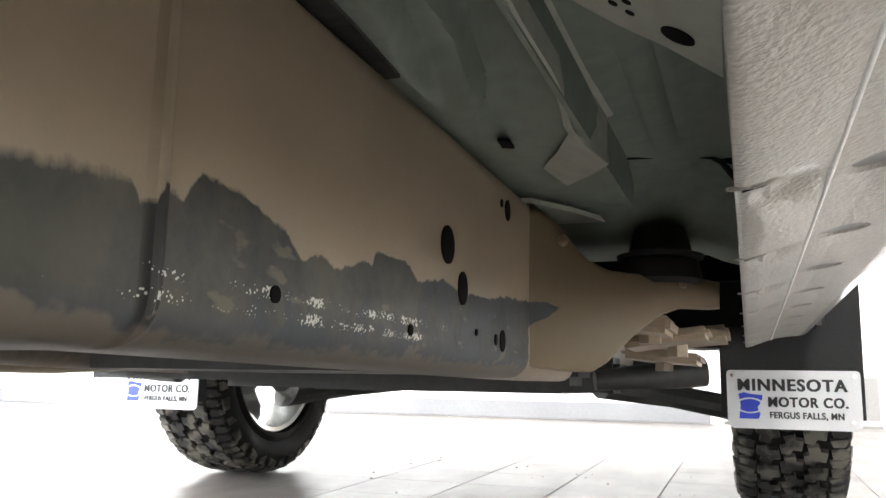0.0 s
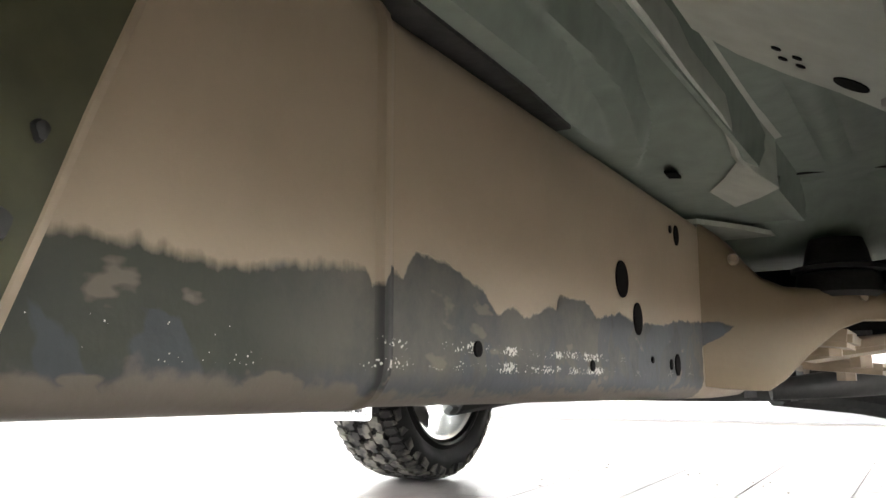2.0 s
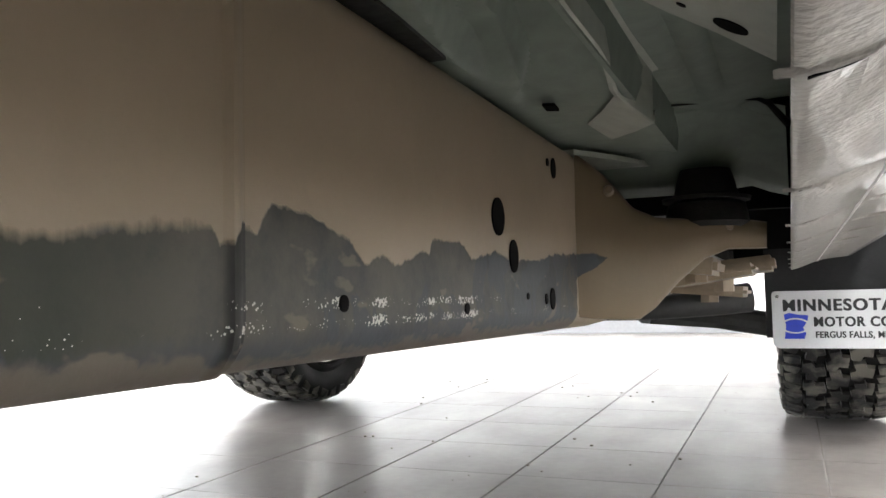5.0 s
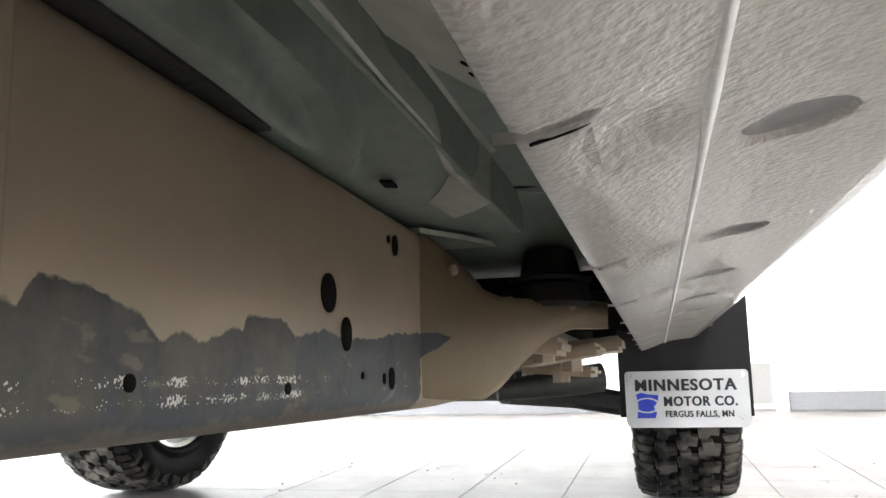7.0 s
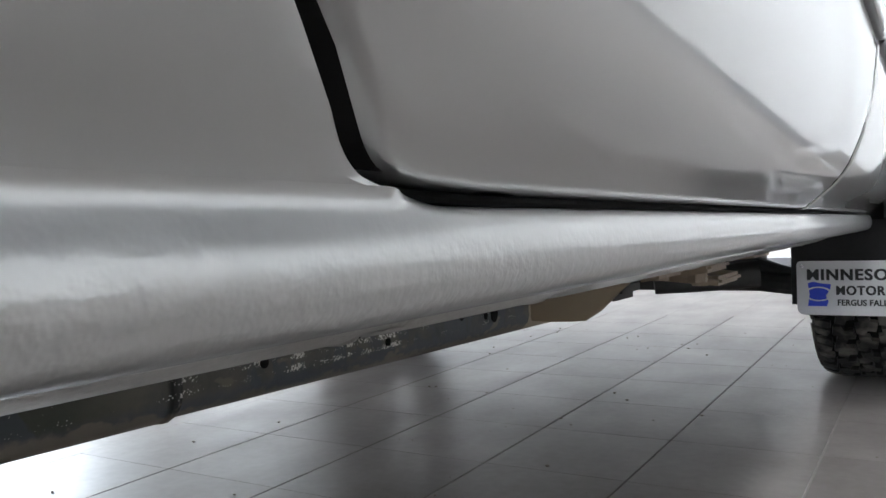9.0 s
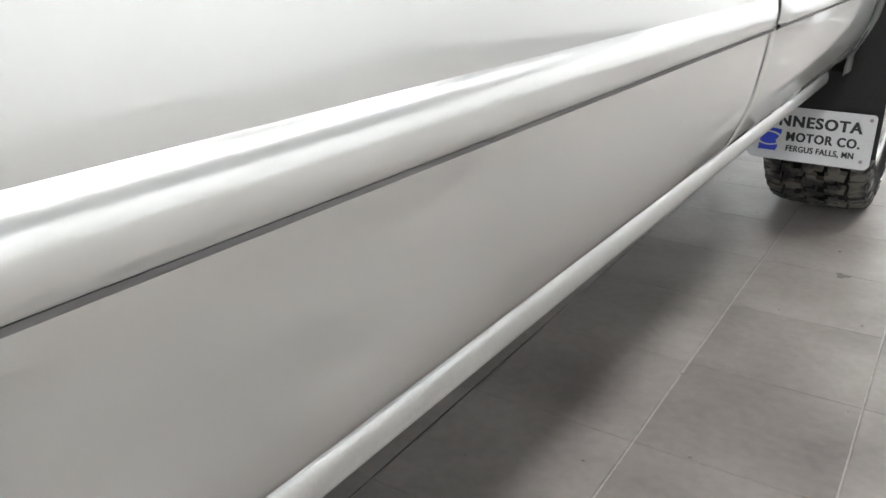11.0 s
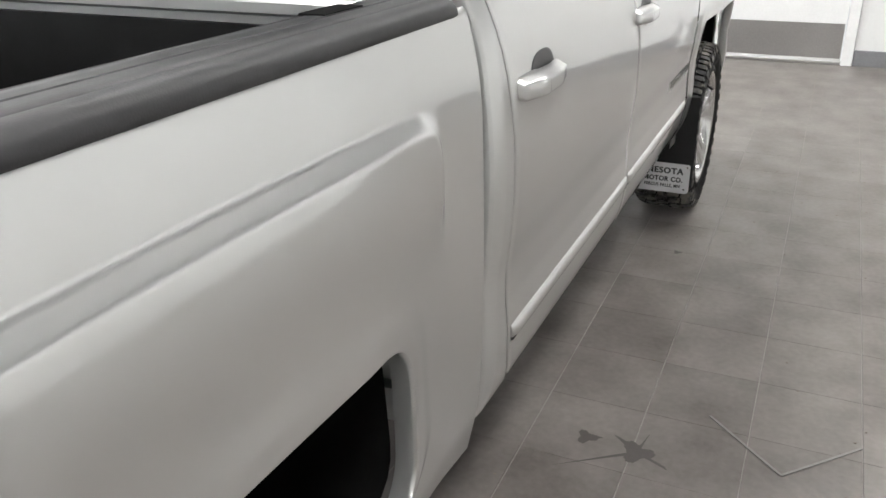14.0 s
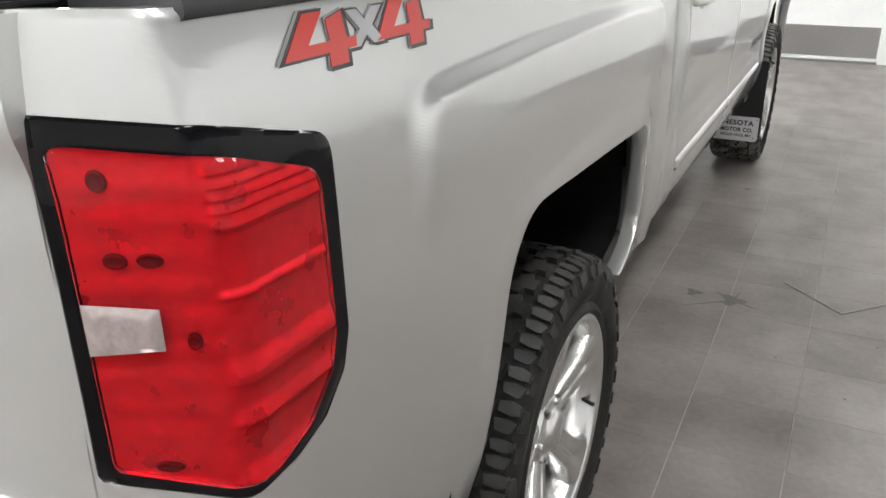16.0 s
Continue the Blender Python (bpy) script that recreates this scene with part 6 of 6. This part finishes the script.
# ---- small things on the floor ----
def floor_marks():
    bm = bmesh.new()
    pts = [Vector((1.322, -1.741)), Vector((1.541, -1.944)), Vector((1.745, -1.732))]
    for a, b in zip(pts, pts[1:]):
        d = (b - a).normalized()
        n = Vector((-d.y, d.x)) * 0.0035
        q = [a + n, b + n, b - n, a - n]
        add_prism(bm, [(p.x, p.y) for p in q], 0.0005, 0.005, "z")
    tagged(part("edge_strip", bm, mat("strip_grey", (0.22, 0.21, 0.20), 0.5), smooth=0), "thin grey strip lying bent in a V on the tiles", "strip")
    wet = mat("damp_stain", (0.075, 0.067, 0.061), 0.36, 0, 0.1, 20, 90)
    rnd = random.Random(4)

    def blot(cx, cy, r, arms, name):
        bm = bmesh.new()
        n = 72
        vs = []
        for i in range(n):
            a = 2 * math.pi * i / n
            rr = r * (0.62 + 0.22 * math.sin(3 * a + 1) + 0.12 * rnd.random())
            for ang, ln in arms:
                dlt = abs((a - ang + math.pi) % (2 * math.pi) - math.pi)
                rr += ln * max(0, 1 - dlt / 0.20) ** 4
            vs.append(bm.verts.new((cx + rr * math.cos(a), cy + rr * math.sin(a), 0.0012 + 0.02 * r)))
        mid = bm.verts.new((cx, cy, 0.0012 + 0.02 * r))
        for p, q in zip(vs, vs[1:] + vs[:1]):
            bm.faces.new((mid, p, q))
        tagged(part(name, bm, wet, smooth=0), "dark damp stain dried on the floor tiles", "stain")
    blot(1.153, -2.000, 0.060, ((3.75, 0.24), (2.5, 0.10), (-0.4, 0.16), (1.4, 0.08)), "floor_stain")
    blot(1.000, -1.985, 0.040, ((0.3, 0.03),), "floor_stain")
    blot(1.018, -0.585, 0.022, ((0.5, 0.02),), "floor_stain")
    # grit and crumbs
    bm = bmesh.new()
    for k in range(150):
        x, y, r = rnd.uniform(-0.6, 2.2), rnd.uniform(-2.8, 0.8), rnd.uniform(0.0012, 0.0042)
        bmesh.ops.create_icosphere(bm, subdivisions=1, radius=r, matrix=Matrix.Translation((x, y, r * 0.5)) @ Matrix.Diagonal((1.3, 0.8, 0.6, 1)))
    tagged(part("floor_grit", bm, mat("grit", (0.20, 0.17, 0.14), 0.8)), "scattered crumbs of dried dirt on the tiles", "grit", kind="stuff")


floor_marks()
lay_floor()
